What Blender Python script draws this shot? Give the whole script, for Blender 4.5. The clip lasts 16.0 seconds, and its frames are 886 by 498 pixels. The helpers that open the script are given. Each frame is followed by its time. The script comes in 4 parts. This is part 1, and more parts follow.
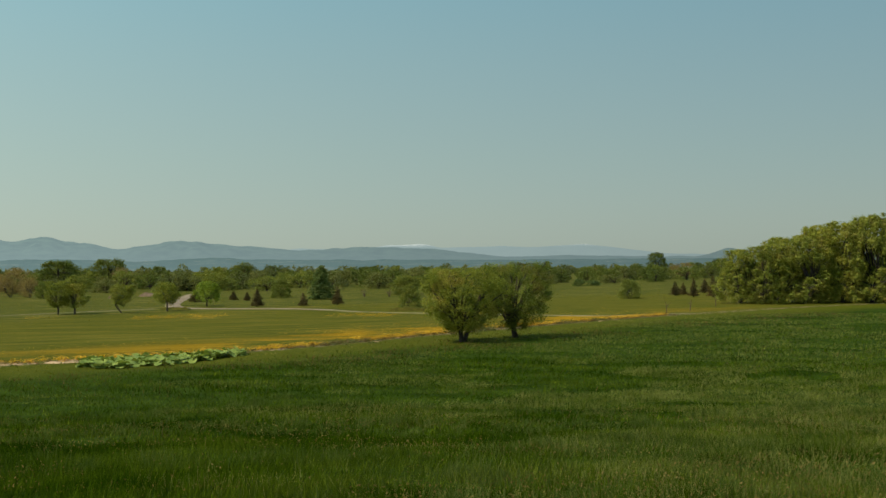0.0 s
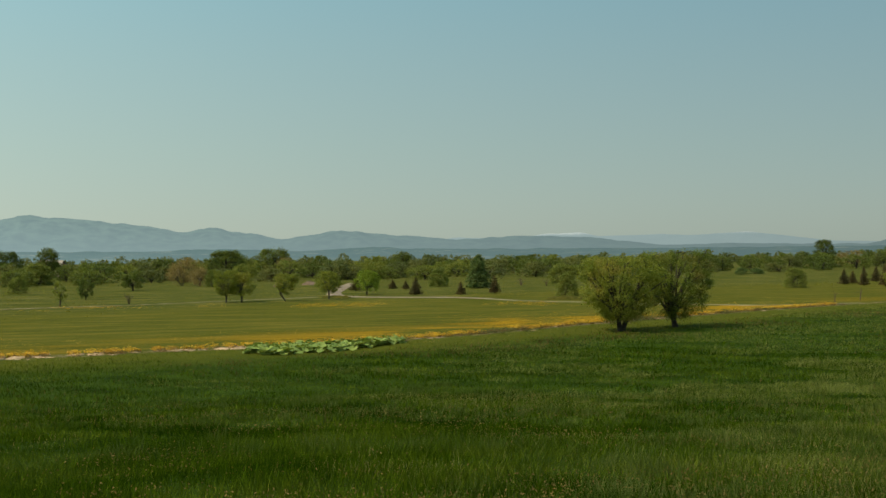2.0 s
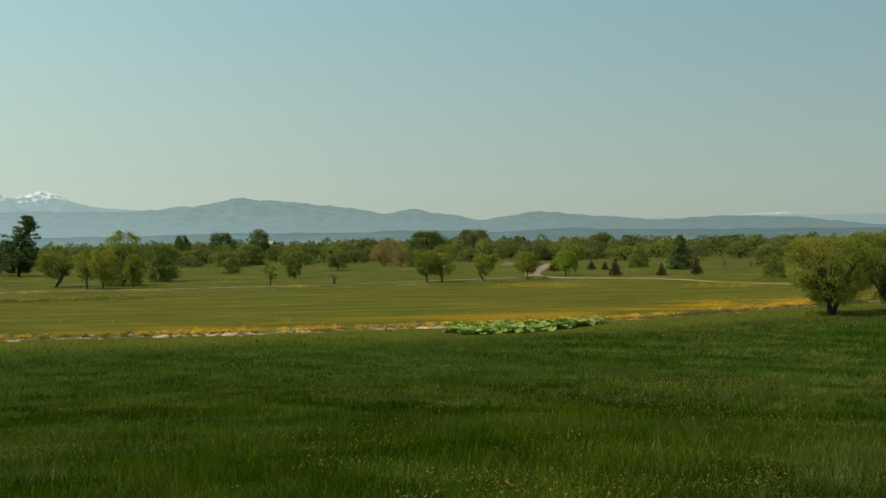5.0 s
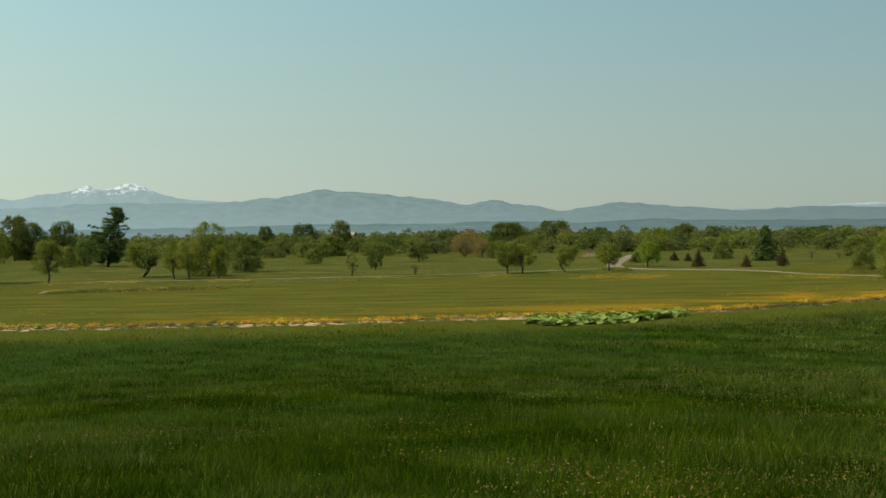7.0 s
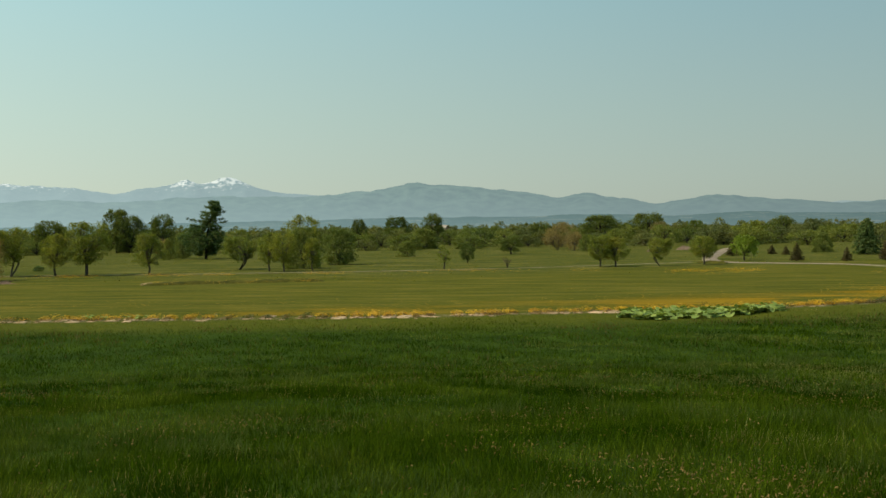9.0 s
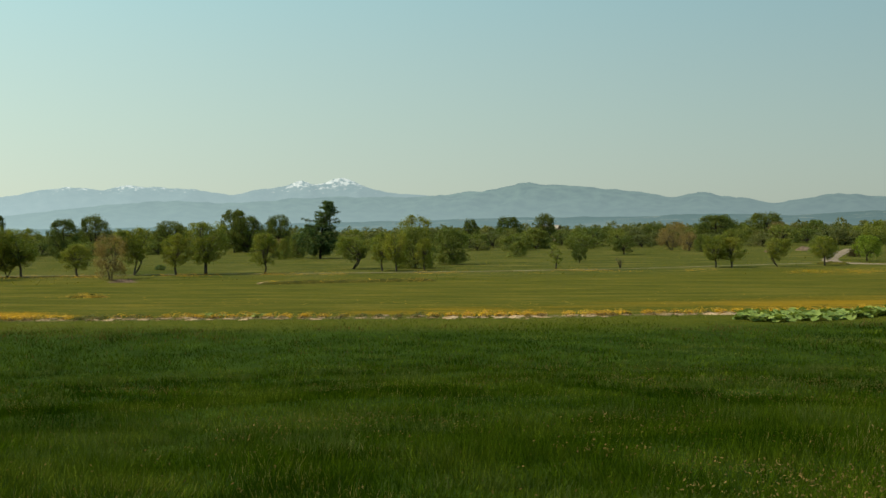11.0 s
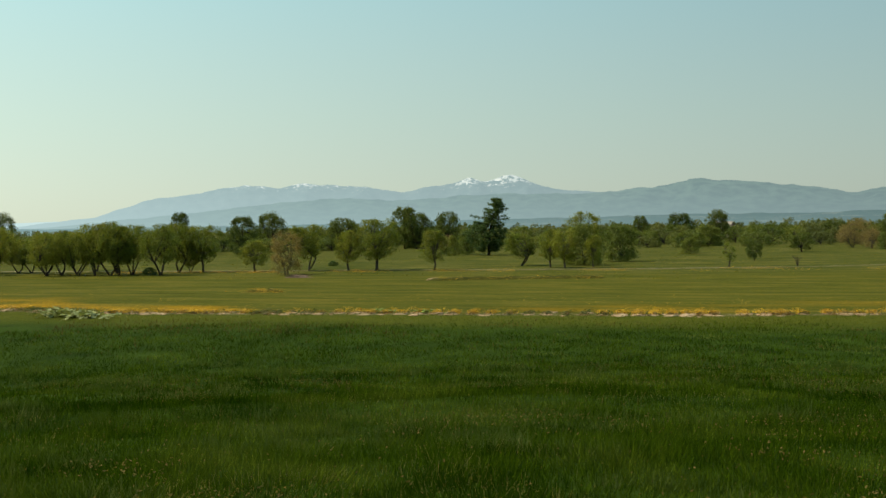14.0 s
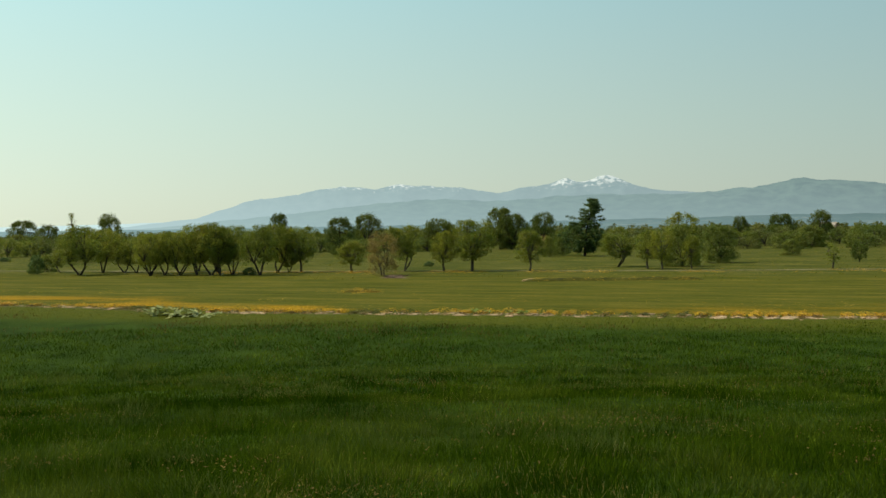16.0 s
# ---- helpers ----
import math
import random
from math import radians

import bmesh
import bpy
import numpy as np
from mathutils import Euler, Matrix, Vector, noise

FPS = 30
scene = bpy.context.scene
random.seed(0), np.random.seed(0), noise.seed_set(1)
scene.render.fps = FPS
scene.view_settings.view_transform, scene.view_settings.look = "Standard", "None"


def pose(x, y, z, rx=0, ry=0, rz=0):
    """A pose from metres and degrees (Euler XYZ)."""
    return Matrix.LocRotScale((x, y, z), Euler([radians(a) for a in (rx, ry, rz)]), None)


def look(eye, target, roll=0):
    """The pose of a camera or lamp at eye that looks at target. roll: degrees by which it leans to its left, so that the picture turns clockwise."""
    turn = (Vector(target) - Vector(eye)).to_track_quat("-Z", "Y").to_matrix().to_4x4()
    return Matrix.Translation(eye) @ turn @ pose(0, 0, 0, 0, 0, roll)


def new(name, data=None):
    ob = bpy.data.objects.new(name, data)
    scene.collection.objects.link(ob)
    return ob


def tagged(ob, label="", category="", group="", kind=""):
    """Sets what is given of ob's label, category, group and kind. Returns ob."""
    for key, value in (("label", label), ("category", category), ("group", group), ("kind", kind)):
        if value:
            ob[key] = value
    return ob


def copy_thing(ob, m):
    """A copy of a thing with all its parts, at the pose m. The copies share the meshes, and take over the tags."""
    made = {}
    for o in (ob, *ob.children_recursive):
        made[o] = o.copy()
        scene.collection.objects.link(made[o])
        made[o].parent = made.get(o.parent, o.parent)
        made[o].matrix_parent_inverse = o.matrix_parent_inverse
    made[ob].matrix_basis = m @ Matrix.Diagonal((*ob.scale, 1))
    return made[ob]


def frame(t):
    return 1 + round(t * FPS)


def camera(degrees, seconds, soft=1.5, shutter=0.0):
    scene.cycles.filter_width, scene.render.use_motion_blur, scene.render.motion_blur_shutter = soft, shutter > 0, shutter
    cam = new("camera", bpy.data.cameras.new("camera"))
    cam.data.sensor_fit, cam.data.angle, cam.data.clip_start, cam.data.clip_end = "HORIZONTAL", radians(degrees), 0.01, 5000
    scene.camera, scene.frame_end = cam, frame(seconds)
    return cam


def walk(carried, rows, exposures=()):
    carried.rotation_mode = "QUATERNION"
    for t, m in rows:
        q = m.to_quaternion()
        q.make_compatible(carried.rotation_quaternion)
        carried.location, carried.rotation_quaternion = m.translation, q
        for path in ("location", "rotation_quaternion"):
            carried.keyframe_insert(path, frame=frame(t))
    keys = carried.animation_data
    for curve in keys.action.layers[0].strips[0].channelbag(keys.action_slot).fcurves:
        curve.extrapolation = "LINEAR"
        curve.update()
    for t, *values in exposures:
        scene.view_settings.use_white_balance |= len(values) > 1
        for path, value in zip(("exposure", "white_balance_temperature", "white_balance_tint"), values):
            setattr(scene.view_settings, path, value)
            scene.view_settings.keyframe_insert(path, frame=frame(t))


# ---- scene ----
# ---- camera ----
EYE = 5.5          # eye above the flat field, metres
cam = camera(42.36, 16.0, soft=1.5)
TURNS = (
    (0.0, 90.72, 0.46, 0.01), (0.5, 90.61, 0.51, 2.13), (1.0, 90.46, 0.55, 3.98), (1.5, 90.33, 0.60, 5.90),
    (2.0, 90.23, 0.65, 7.86), (2.5, 90.15, 0.68, 9.41), (3.0, 89.99, 0.70, 11.31), (3.5, 89.86, 0.71, 13.34),
    (4.0, 89.65, 0.74, 15.18), (4.5, 89.50, 0.73, 16.48), (4.7, 89.45, 0.74, 17.02), (7.0, 88.98, 0.77, 21.82),
    (7.5, 88.89, 0.78, 22.93), (8.0, 88.78, 0.80, 24.10), (8.5, 88.71, 0.80, 25.33), (9.0, 88.69, 0.80, 26.43),
    (11.5, 88.79, 0.85, 33.55), (12.0, 88.79, 0.88, 35.10), (12.5, 88.76, 0.89, 36.73), (13.0, 88.74, 0.90, 38.04),
    (13.5, 88.72, 0.89, 39.36), (14.0, 88.73, 0.89, 40.44), (14.5, 88.74, 0.88, 41.54), (15.0, 88.78, 0.88, 42.68),
    (15.5, 88.82, 0.90, 43.85), (16.0, 88.84, 0.90, 45.22),
)
walk(cam, [(t, pose(0, 0, EYE, rx, ry, rz)) for t, rx, ry, rz in TURNS],
     exposures=[(0.0, 0.0, 6500, 10), (16.0, 0.0, 6500, 10)])

# ---- light ----
SUN_AZ, SUN_EL = 118.0, 52.0      # degrees to the left of +Y, degrees up
world = bpy.data.worlds.new("world")
scene.world = world
world.use_nodes = True
wn, wl = world.node_tree.nodes, world.node_tree.links
sky = wn.new("ShaderNodeTexSky")
sky.sky_type, sky.sun_disc = "NISHITA", False
sky.sun_elevation, sky.sun_rotation = radians(SUN_EL), radians(-SUN_AZ)
sky.air_density, sky.dust_density, sky.ozone_density, sky.altitude = 1.0, 1.0, 1.0, 200


def wmath(op, a, b=0.0):
    m = wn.new("ShaderNodeMath")
    m.operation = op
    for socket, v in ((m.inputs[0], a), (m.inputs[1], b)):
        if isinstance(v, (int, float)):
            socket.default_value = v
        else:
            wl.new(v, socket)
    return m.outputs[0]


# spring haze: pale and greenish low down, bluer above, brighter all the way towards the sun
way = wn.new("ShaderNodeTexCoord").outputs["Generated"]
parts = wn.new("ShaderNodeSeparateXYZ")
wl.new(way, parts.inputs[0])
toward = wn.new("ShaderNodeVectorMath")
toward.operation = "DOT_PRODUCT"
toward.inputs[1].default_value = (-math.sin(radians(SUN_AZ)) * math.cos(radians(SUN_EL)),
                                  math.cos(radians(SUN_AZ)) * math.cos(radians(SUN_EL)), math.sin(radians(SUN_EL)))
wl.new(way, toward.inputs[0])
glow = wmath("ADD", wmath("MULTIPLY", wmath("POWER", 2.718, wmath("MULTIPLY", toward.outputs["Value"], 1.6)), 0.391), 0.208)
air = wn.new("ShaderNodeValToRGB")
wl.new(wmath("ABSOLUTE", parts.outputs[2]), air.inputs[0])
air.color_ramp.elements.new(0.2), air.color_ramp.elements.new(0.5)
for e, (p, c) in zip(air.color_ramp.elements, ((0.0, (0.84, 0.97, 0.81)), (0.09, (0.69, 0.92, 0.82)), (0.24, (0.44, 0.80, 0.87)), (0.8, (0.24, 0.50, 0.72)))):
    e.position, e.color = p, (*c, 1)
haze = wn.new("ShaderNodeVectorMath")
haze.operation = "SCALE"
tint = wn.new("ShaderNodeMix")
tint.data_type = "VECTOR"
span = wn.new("ShaderNodeMapRange")
wl.new(toward.outputs["Value"], span.inputs[0])
span.inputs[1].default_value, span.inputs[2].default_value = -0.35, 0.5
wl.new(span.outputs[0], tint.inputs[0])
tint.inputs[4].default_value, tint.inputs[5].default_value = (0.95, 1.0, 1.04), (1.06, 1.0, 0.92)
warm = wn.new("ShaderNodeVectorMath")
warm.operation = "MULTIPLY"
wl.new(air.outputs[0], warm.inputs[0]), wl.new(tint.outputs[1], warm.inputs[1])
wl.new(warm.outputs[0], haze.inputs[0]), wl.new(glow, haze.inputs["Scale"])
clear = wn.new("ShaderNodeVectorMath")
clear.operation = "SCALE"
clear.inputs["Scale"].default_value = 0.085
wl.new(sky.outputs[0], clear.inputs[0])
both = wn.new("ShaderNodeMix")
both.data_type = "RGBA"
both.inputs[0].default_value = 0.8
wl.new(clear.outputs[0], both.inputs[6]), wl.new(haze.outputs[0], both.inputs[7])
wl.new(both.outputs[2], wn["Background"].inputs[0])
wn["Background"].inputs[1].default_value = 1.0
sun = new("sun", bpy.data.lights.new("sun", "SUN"))
sun.data.energy, sun.data.angle, sun.data.color = 4.6, radians(0.6), (1.0, 0.90, 0.70)
sun_dir = Vector((-math.sin(radians(SUN_AZ)) * math.cos(radians(SUN_EL)),
                  math.cos(radians(SUN_AZ)) * math.cos(radians(SUN_EL)), math.sin(radians(SUN_EL))))
sun.matrix_world = look((0, 0, 60), Vector((0, 0, 60)) - sun_dir)


# ---- materials ----
def nodes_of(name):
    m = bpy.data.materials.new(name)
    m.use_nodes = True
    nt = m.node_tree
    return m, nt.nodes, nt.links, nt.nodes["Principled BSDF"]


def noise_at(n, l, scale, detail=4.0, rough=0.6, stretch=(1, 1, 1), turn=0.0, src="Object"):
    tc = n.new("ShaderNodeTexCoord")
    mp = n.new("ShaderNodeMapping")
    mp.vector_type = "TEXTURE"
    mp.inputs["Scale"].default_value = [1 / q for q in stretch]
    mp.inputs["Rotation"].default_value = (0, 0, radians(turn))
    tx = n.new("ShaderNodeTexNoise")
    tx.inputs["Scale"].default_value = scale
    tx.inputs["Detail"].default_value = detail
    tx.inputs["Roughness"].default_value = rough
    l.new(tc.outputs[src], mp.inputs[0])
    l.new(mp.outputs[0], tx.inputs["Vector"])
    return tx.outputs["Fac"]


def ramp(n, l, fac, *stops):
    r = n.new("ShaderNodeValToRGB")
    while len(r.color_ramp.elements) < len(stops):
        r.color_ramp.elements.new(0.5)
    for e, (p, c) in zip(r.color_ramp.elements, stops):
        e.position = p
        e.color = (*c, 1) if len(c) == 3 else c
    l.new(fac, r.inputs[0])
    return r.outputs[0]


def blend(n, l, fac, a, b, mode="MIX"):
    m = n.new("ShaderNodeMix")
    m.data_type, m.blend_type = "RGBA", mode
    for socket, v in ((m.inputs[0], fac), (m.inputs[6], a), (m.inputs[7], b)):
        if isinstance(v, (int, float)):
            socket.default_value = v
        elif isinstance(v, tuple):
            socket.default_value = (*v, 1)
        else:
            l.new(v, socket)
    return m.outputs[2]


def math_node(n, l, op, a, b=0.0, clamp=False):
    m = n.new("ShaderNodeMath")
    m.operation, m.use_clamp = op, clamp
    for socket, v in ((m.inputs[0], a), (m.inputs[1], b)):
        if isinstance(v, (int, float)):
            socket.default_value = v
        else:
            l.new(v, socket)
    return m.outputs[0]


def step_node(n, l, value, lo, hi):
    m = n.new("ShaderNodeMapRange")
    m.interpolation_type = "SMOOTHSTEP"
    l.new(value, m.inputs[0])
    m.inputs[1].default_value, m.inputs[2].default_value = lo, hi
    return m.outputs[0]


def bump_on(n, l, bsdf, height, strength, dist):
    b = n.new("ShaderNodeBump")
    b.inputs["Strength"].default_value, b.inputs["Distance"].default_value = strength, dist
    l.new(height, b.inputs["Height"])
    l.new(b.outputs[0], bsdf.inputs["Normal"])


def leaf_material(name, dark, light, scale=0.9, sheen=0.1, through_=0.44, bud=None):
    """Leaves: two greens by clump, each leaf a little off, a little light let through."""
    m, n, l, b = nodes_of(name)
    clump = ramp(n, l, noise_at(n, l, scale, 3), (0.35, dark), (0.65, light))
    if bud:
        clump = blend(n, l, math_node(n, l, "MULTIPLY", step_node(n, l, noise_at(n, l, 0.42, 3), 0.50, 0.66), 0.6), clump, bud)
    g = n.new("ShaderNodeNewGeometry")
    leaf = ramp(n, l, g.outputs["Random Per Island"], (0.0, (0.78, 0.80, 0.72)), (1.0, (1.22, 1.20, 1.1)))
    info = n.new("ShaderNodeObjectInfo")
    tree = ramp(n, l, info.outputs["Random"], (0.0, (0.82, 0.86, 0.9)), (1.0, (1.2, 1.12, 1.0)))
    col = blend(n, l, 1.0, blend(n, l, 1.0, clump, leaf, "MULTIPLY"), tree, "MULTIPLY")
    l.new(col, b.inputs["Base Color"])
    b.inputs["Roughness"].default_value = 0.6
    b.inputs["Specular IOR Level"].default_value = sheen
    t = n.new("ShaderNodeBsdfTranslucent")
    l.new(blend(n, l, 1.0, col, (1.1, 1.15, 0.6), "MULTIPLY"), t.inputs[0])
    mx = n.new("ShaderNodeMixShader")
    mx.inputs[0].default_value = through_
    l.new(b.outputs[0], mx.inputs[1]), l.new(t.outputs[0], mx.inputs[2])
    l.new(mx.outputs[0], n["Material Output"].inputs[0])
    return m


def plain_material(name, dark, light, scale=6.0, rough=0.9, bump=0.3, dist=0.03):
    m, n, l, b = nodes_of(name)
    f = noise_at(n, l, scale, 6, 0.65)
    big = ramp(n, l, noise_at(n, l, scale * 0.17, 3), (0.3, (0.75, 0.75, 0.75)), (0.7, (1.2, 1.2, 1.2)))
    l.new(blend(n, l, 1.0, ramp(n, l, f, (0.3, dark), (0.7, light)), big, "MULTIPLY"), b.inputs["Base Color"])
    b.inputs["Roughness"].default_value = rough
    b.inputs["Specular IOR Level"].default_value = 0.04
    bump_on(n, l, b, f, bump, dist)
    return m


def haze_glow_material(name, dark, light, air, low, high, top, scale=0.012, snow=None, fields=False):
    """Far slopes: woods and clearings with haze painted in as emission, thicker low down and brighter towards the sun;
    snow above a height where given.
    """
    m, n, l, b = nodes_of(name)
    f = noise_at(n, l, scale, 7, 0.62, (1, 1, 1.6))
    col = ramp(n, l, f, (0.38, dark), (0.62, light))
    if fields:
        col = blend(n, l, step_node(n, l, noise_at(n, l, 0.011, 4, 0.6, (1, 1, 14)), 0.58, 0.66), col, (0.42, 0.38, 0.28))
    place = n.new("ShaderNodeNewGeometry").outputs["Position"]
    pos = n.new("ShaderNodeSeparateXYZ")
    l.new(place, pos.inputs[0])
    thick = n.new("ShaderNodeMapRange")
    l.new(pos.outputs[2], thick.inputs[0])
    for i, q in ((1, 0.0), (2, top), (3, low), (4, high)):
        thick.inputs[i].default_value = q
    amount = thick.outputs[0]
    if snow:
        streak = noise_at(n, l, 0.055, 6, 0.75, (1, 1, 0.5))
        h = math_node(n, l, "ADD", pos.outputs[2], math_node(n, l, "MULTIPLY", streak, snow[1]))
        mask = step_node(n, l, h, snow[0], snow[0] + snow[2])
        col = blend(n, l, mask, col, (0.90, 0.83, 0.76))
        amount = math_node(n, l, "MULTIPLY", math_node(n, l, "SUBTRACT", 1.0, math_node(n, l, "MULTIPLY", mask, snow[3])), amount)
    l.new(col, b.inputs["Base Color"])
    b.inputs["Roughness"].default_value = 1.0
    b.inputs["Specular IOR Level"].default_value = 0.0
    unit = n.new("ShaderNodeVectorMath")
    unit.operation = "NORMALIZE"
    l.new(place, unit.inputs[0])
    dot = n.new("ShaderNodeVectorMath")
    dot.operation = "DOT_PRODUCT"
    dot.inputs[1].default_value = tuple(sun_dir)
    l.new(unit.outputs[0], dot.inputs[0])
    # the haze itself: plain emission, stronger where the slope lies sunward
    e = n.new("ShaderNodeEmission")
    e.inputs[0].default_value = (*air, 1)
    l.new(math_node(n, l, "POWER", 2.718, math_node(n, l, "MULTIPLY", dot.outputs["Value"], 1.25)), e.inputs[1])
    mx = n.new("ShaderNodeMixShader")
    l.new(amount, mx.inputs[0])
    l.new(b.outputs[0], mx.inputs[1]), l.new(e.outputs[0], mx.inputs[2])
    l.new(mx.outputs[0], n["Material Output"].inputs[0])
    return m


# ---- ground ----
EDGE = [(-260, -60), (-150, 8), (-84.2, 37.5), (-66.1, 42.5), (-48.7, 51.5), (-31, 60.3), (-25.6, 64.0), (-12.3, 73.5),
        (-1.1, 88.9), (13.5, 107.6), (30, 124), (62, 150), (160, 215)]     # the stony seam between slope and field


def edge_points(step=1.0):
    """The seam as a smooth line of evenly spaced points."""
    p = [Vector((*q, 0)) for q in EDGE]
    out = []
    for i in range(len(p) - 1):
        a, b, c, d = p[max(i - 1, 0)], p[i], p[i + 1], p[min(i + 2, len(p) - 1)]
        k = max(2, int((c - b).length / step))
        for j in range(k):
            t = j / k
            out.append(0.5 * ((2 * b) + (c - a) * t + (2 * a - 5 * b + 4 * c - d) * t * t + (3 * b - a - 3 * c + d) * t ** 3))
    return np.array([(v.x, v.y) for v in out])


SEAM = edge_points()
SEAM_N = np.gradient(SEAM, axis=0)
SEAM_N = np.stack([-SEAM_N[:, 1], SEAM_N[:, 0]], 1) / np.linalg.norm(SEAM_N, axis=1)[:, None]


def side_of(xy):
    """Signed metres from the seam; positive on the field's side."""
    xy = np.asarray(xy, float)
    out = np.empty(len(xy))
    for i in range(0, len(xy), 4000):
        q = xy[i:i + 4000]
        d = ((q[:, None, :] - SEAM[None, ::2]) ** 2).sum(2)
        k = d.argmin(1) * 2
        out[i:i + 4000] = ((q - SEAM[k]) * SEAM_N[k]).sum(1)
    return out


def bloom_at(x):
    """How thickly the yellow flowers stand at the field's edge: most at its two ends, few in the middle."""
    return np.interp(x, [-130, -90, -62, -52, -30, -16, -6, 14, 30], [0.6, 1.0, 0.8, 0.35, 0.35, 0.65, 1.0, 0.9, 0.2])


def smooth(x, a, b):
    t = np.clip((x - a) / (b - a), 0, 1)
    return t * t * (3 - 2 * t)


def height(x, y):
    """The ground: a grassy knoll round the camera that runs out into the flat field."""
    x, y = np.asarray(x, float), np.asarray(y, float)
    r = np.hypot(x, y)
    slope = 3.75 - 0.0835 * r
    z = np.where(slope > 0.35, slope, 0.35 * np.exp(np.minimum((slope - 0.35) / 0.35, 0)))
    near = np.exp(-((r - 24) / 26) ** 2)
    z = z + near * (0.10 * np.sin(0.31 * x + 0.6 * np.sin(0.19 * y)) * np.sin(0.27 * y + 1.1) + 0.05 * np.sin(0.83 * x + 1.7) * np.sin(0.71 * y))
    return z + 0.06 * np.sin(0.045 * x + 1.0) * np.sin(0.052 * y) * smooth(r, 60, 110) * (1 - smooth(r, 600, 1500))


def mesh_of(name, verts, faces, mat, smooth_=True):
    me = bpy.data.meshes.new(name)
    me.from_pydata([tuple(v) for v in verts], [], faces)
    me.materials.append(mat)
    if smooth_:
        me.polygons.foreach_set("use_smooth", [True] * len(me.polygons))
    me.update()
    return me


def ground_material():
    m, n, l, b = nodes_of("meadow_ground")
    at = n.new("ShaderNodeAttribute")
    at.attribute_name = "side"
    wob = math_node(n, l, "MULTIPLY", math_node(n, l, "SUBTRACT", noise_at(n, l, 0.12, 5), 0.5), 9.0)
    s = math_node(n, l, "ADD", at.outputs["Fac"], wob)
    fine = noise_at(n, l, 3.0, 6, 0.7)
    lumps = noise_at(n, l, 1.3, 5, 0.75)
    mid = noise_at(n, l, 0.35, 5, 0.65)
    streak = blend(n, l, 0.20, noise_at(n, l, 0.07, 7, 0.72, (1, 7, 1), 21), noise_at(n, l, 0.35, 4, 0.7, (0.35, 4, 1), 21))
    tall = blend(n, l, 1.0, ramp(n, l, mid, (0.3, (0.014, 0.028, 0.002)), (0.7, (0.036, 0.060, 0.005))),
                 ramp(n, l, fine, (0.3, (0.6, 0.6, 0.6)), (0.75, (1.35, 1.3, 1.2))), "MULTIPLY")
    verge = blend(n, l, 1.0, blend(n, l, fine, (0.040, 0.050, 0.0035), (0.090, 0.088, 0.008)), ramp(n, l, lumps, (0.35, (0.7, 0.75, 0.7)), (0.7, (1.3, 1.2, 1.2))), "MULTIPLY")
    field = blend(n, l, 1.0, ramp(n, l, streak, (0.38, (0.052, 0.055, 0.006)), (0.50, (0.082, 0.076, 0.008)), (0.62, (0.131, 0.105, 0.017))),
                  ramp(n, l, fine, (0.3, (0.66, 0.7, 0.66)), (0.75, (1.28, 1.25, 1.2))), "MULTIPLY")
    far = blend(n, l, 1.0, ramp(n, l, streak, (0.40, (0.036, 0.044, 0.005)), (0.50, (0.065, 0.066, 0.009)), (0.60, (0.138, 0.112, 0.028))),
                ramp(n, l, mid, (0.35, (0.75, 0.8, 0.75)), (0.7, (1.15, 1.12, 1.05))), "MULTIPLY")
    field = blend(n, l, 1.0, field, ramp(n, l, noise_at(n, l, 0.22, 5, 0.7, (1, 3, 1), 21), (0.35, (0.80, 0.86, 0.80)), (0.68, (1.14, 1.08, 1.05))), "MULTIPLY")
    bloom = n.new("ShaderNodeAttribute")
    bloom.attribute_name = "bloom"
    flow = step_node(n, l, math_node(n, l, "ADD", math_node(n, l, "MULTIPLY", noise_at(n, l, 0.045, 4, 0.6, (1, 2.2, 1), 21), 1.0), math_node(n, l, "MULTIPLY", fine, 0.35)), 0.66, 0.80)
    near_seam = math_node(n, l, "MULTIPLY", step_node(n, l, at.outputs["Fac"], 0.5, 3.0),
                          math_node(n, l, "SUBTRACT", 1.0, step_node(n, l, at.outputs["Fac"], 4.0, 15.0)))
    field = blend(n, l, math_node(n, l, "MULTIPLY", math_node(n, l, "MULTIPLY", flow, near_seam), math_node(n, l, "MULTIPLY", bloom.outputs["Fac"], 0.7)), field, (0.40, 0.19, 0.005))
    col = blend(n, l, step_node(n, l, s, -12.0, -4.0), tall, verge)
    col = blend(n, l, step_node(n, l, at.outputs["Fac"], -0.6, 1.2), col, field)
    col = blend(n, l, step_node(n, l, s, 44.0, 60.0), col, far)
    bare = math_node(n, l, "MULTIPLY", math_node(n, l, "MULTIPLY", step_node(n, l, at.outputs["Fac"], -1.6, -0.7), math_node(n, l, "SUBTRACT", 1.0, step_node(n, l, at.outputs["Fac"], 0.3, 0.9))),
                     step_node(n, l, lumps, 0.48, 0.58))
    col = blend(n, l, bare, col, ramp(n, l, fine, (0.3, (0.07, 0.045, 0.022)), (0.6, (0.25, 0.18, 0.11))))
    l.new(col, b.inputs["Base Color"])
    b.inputs["Roughness"].default_value = 0.95
    b.inputs["Specular IOR Level"].default_value = 0.02
    bump_on(n, l, b, fine, 0.6, 0.12)
    return m


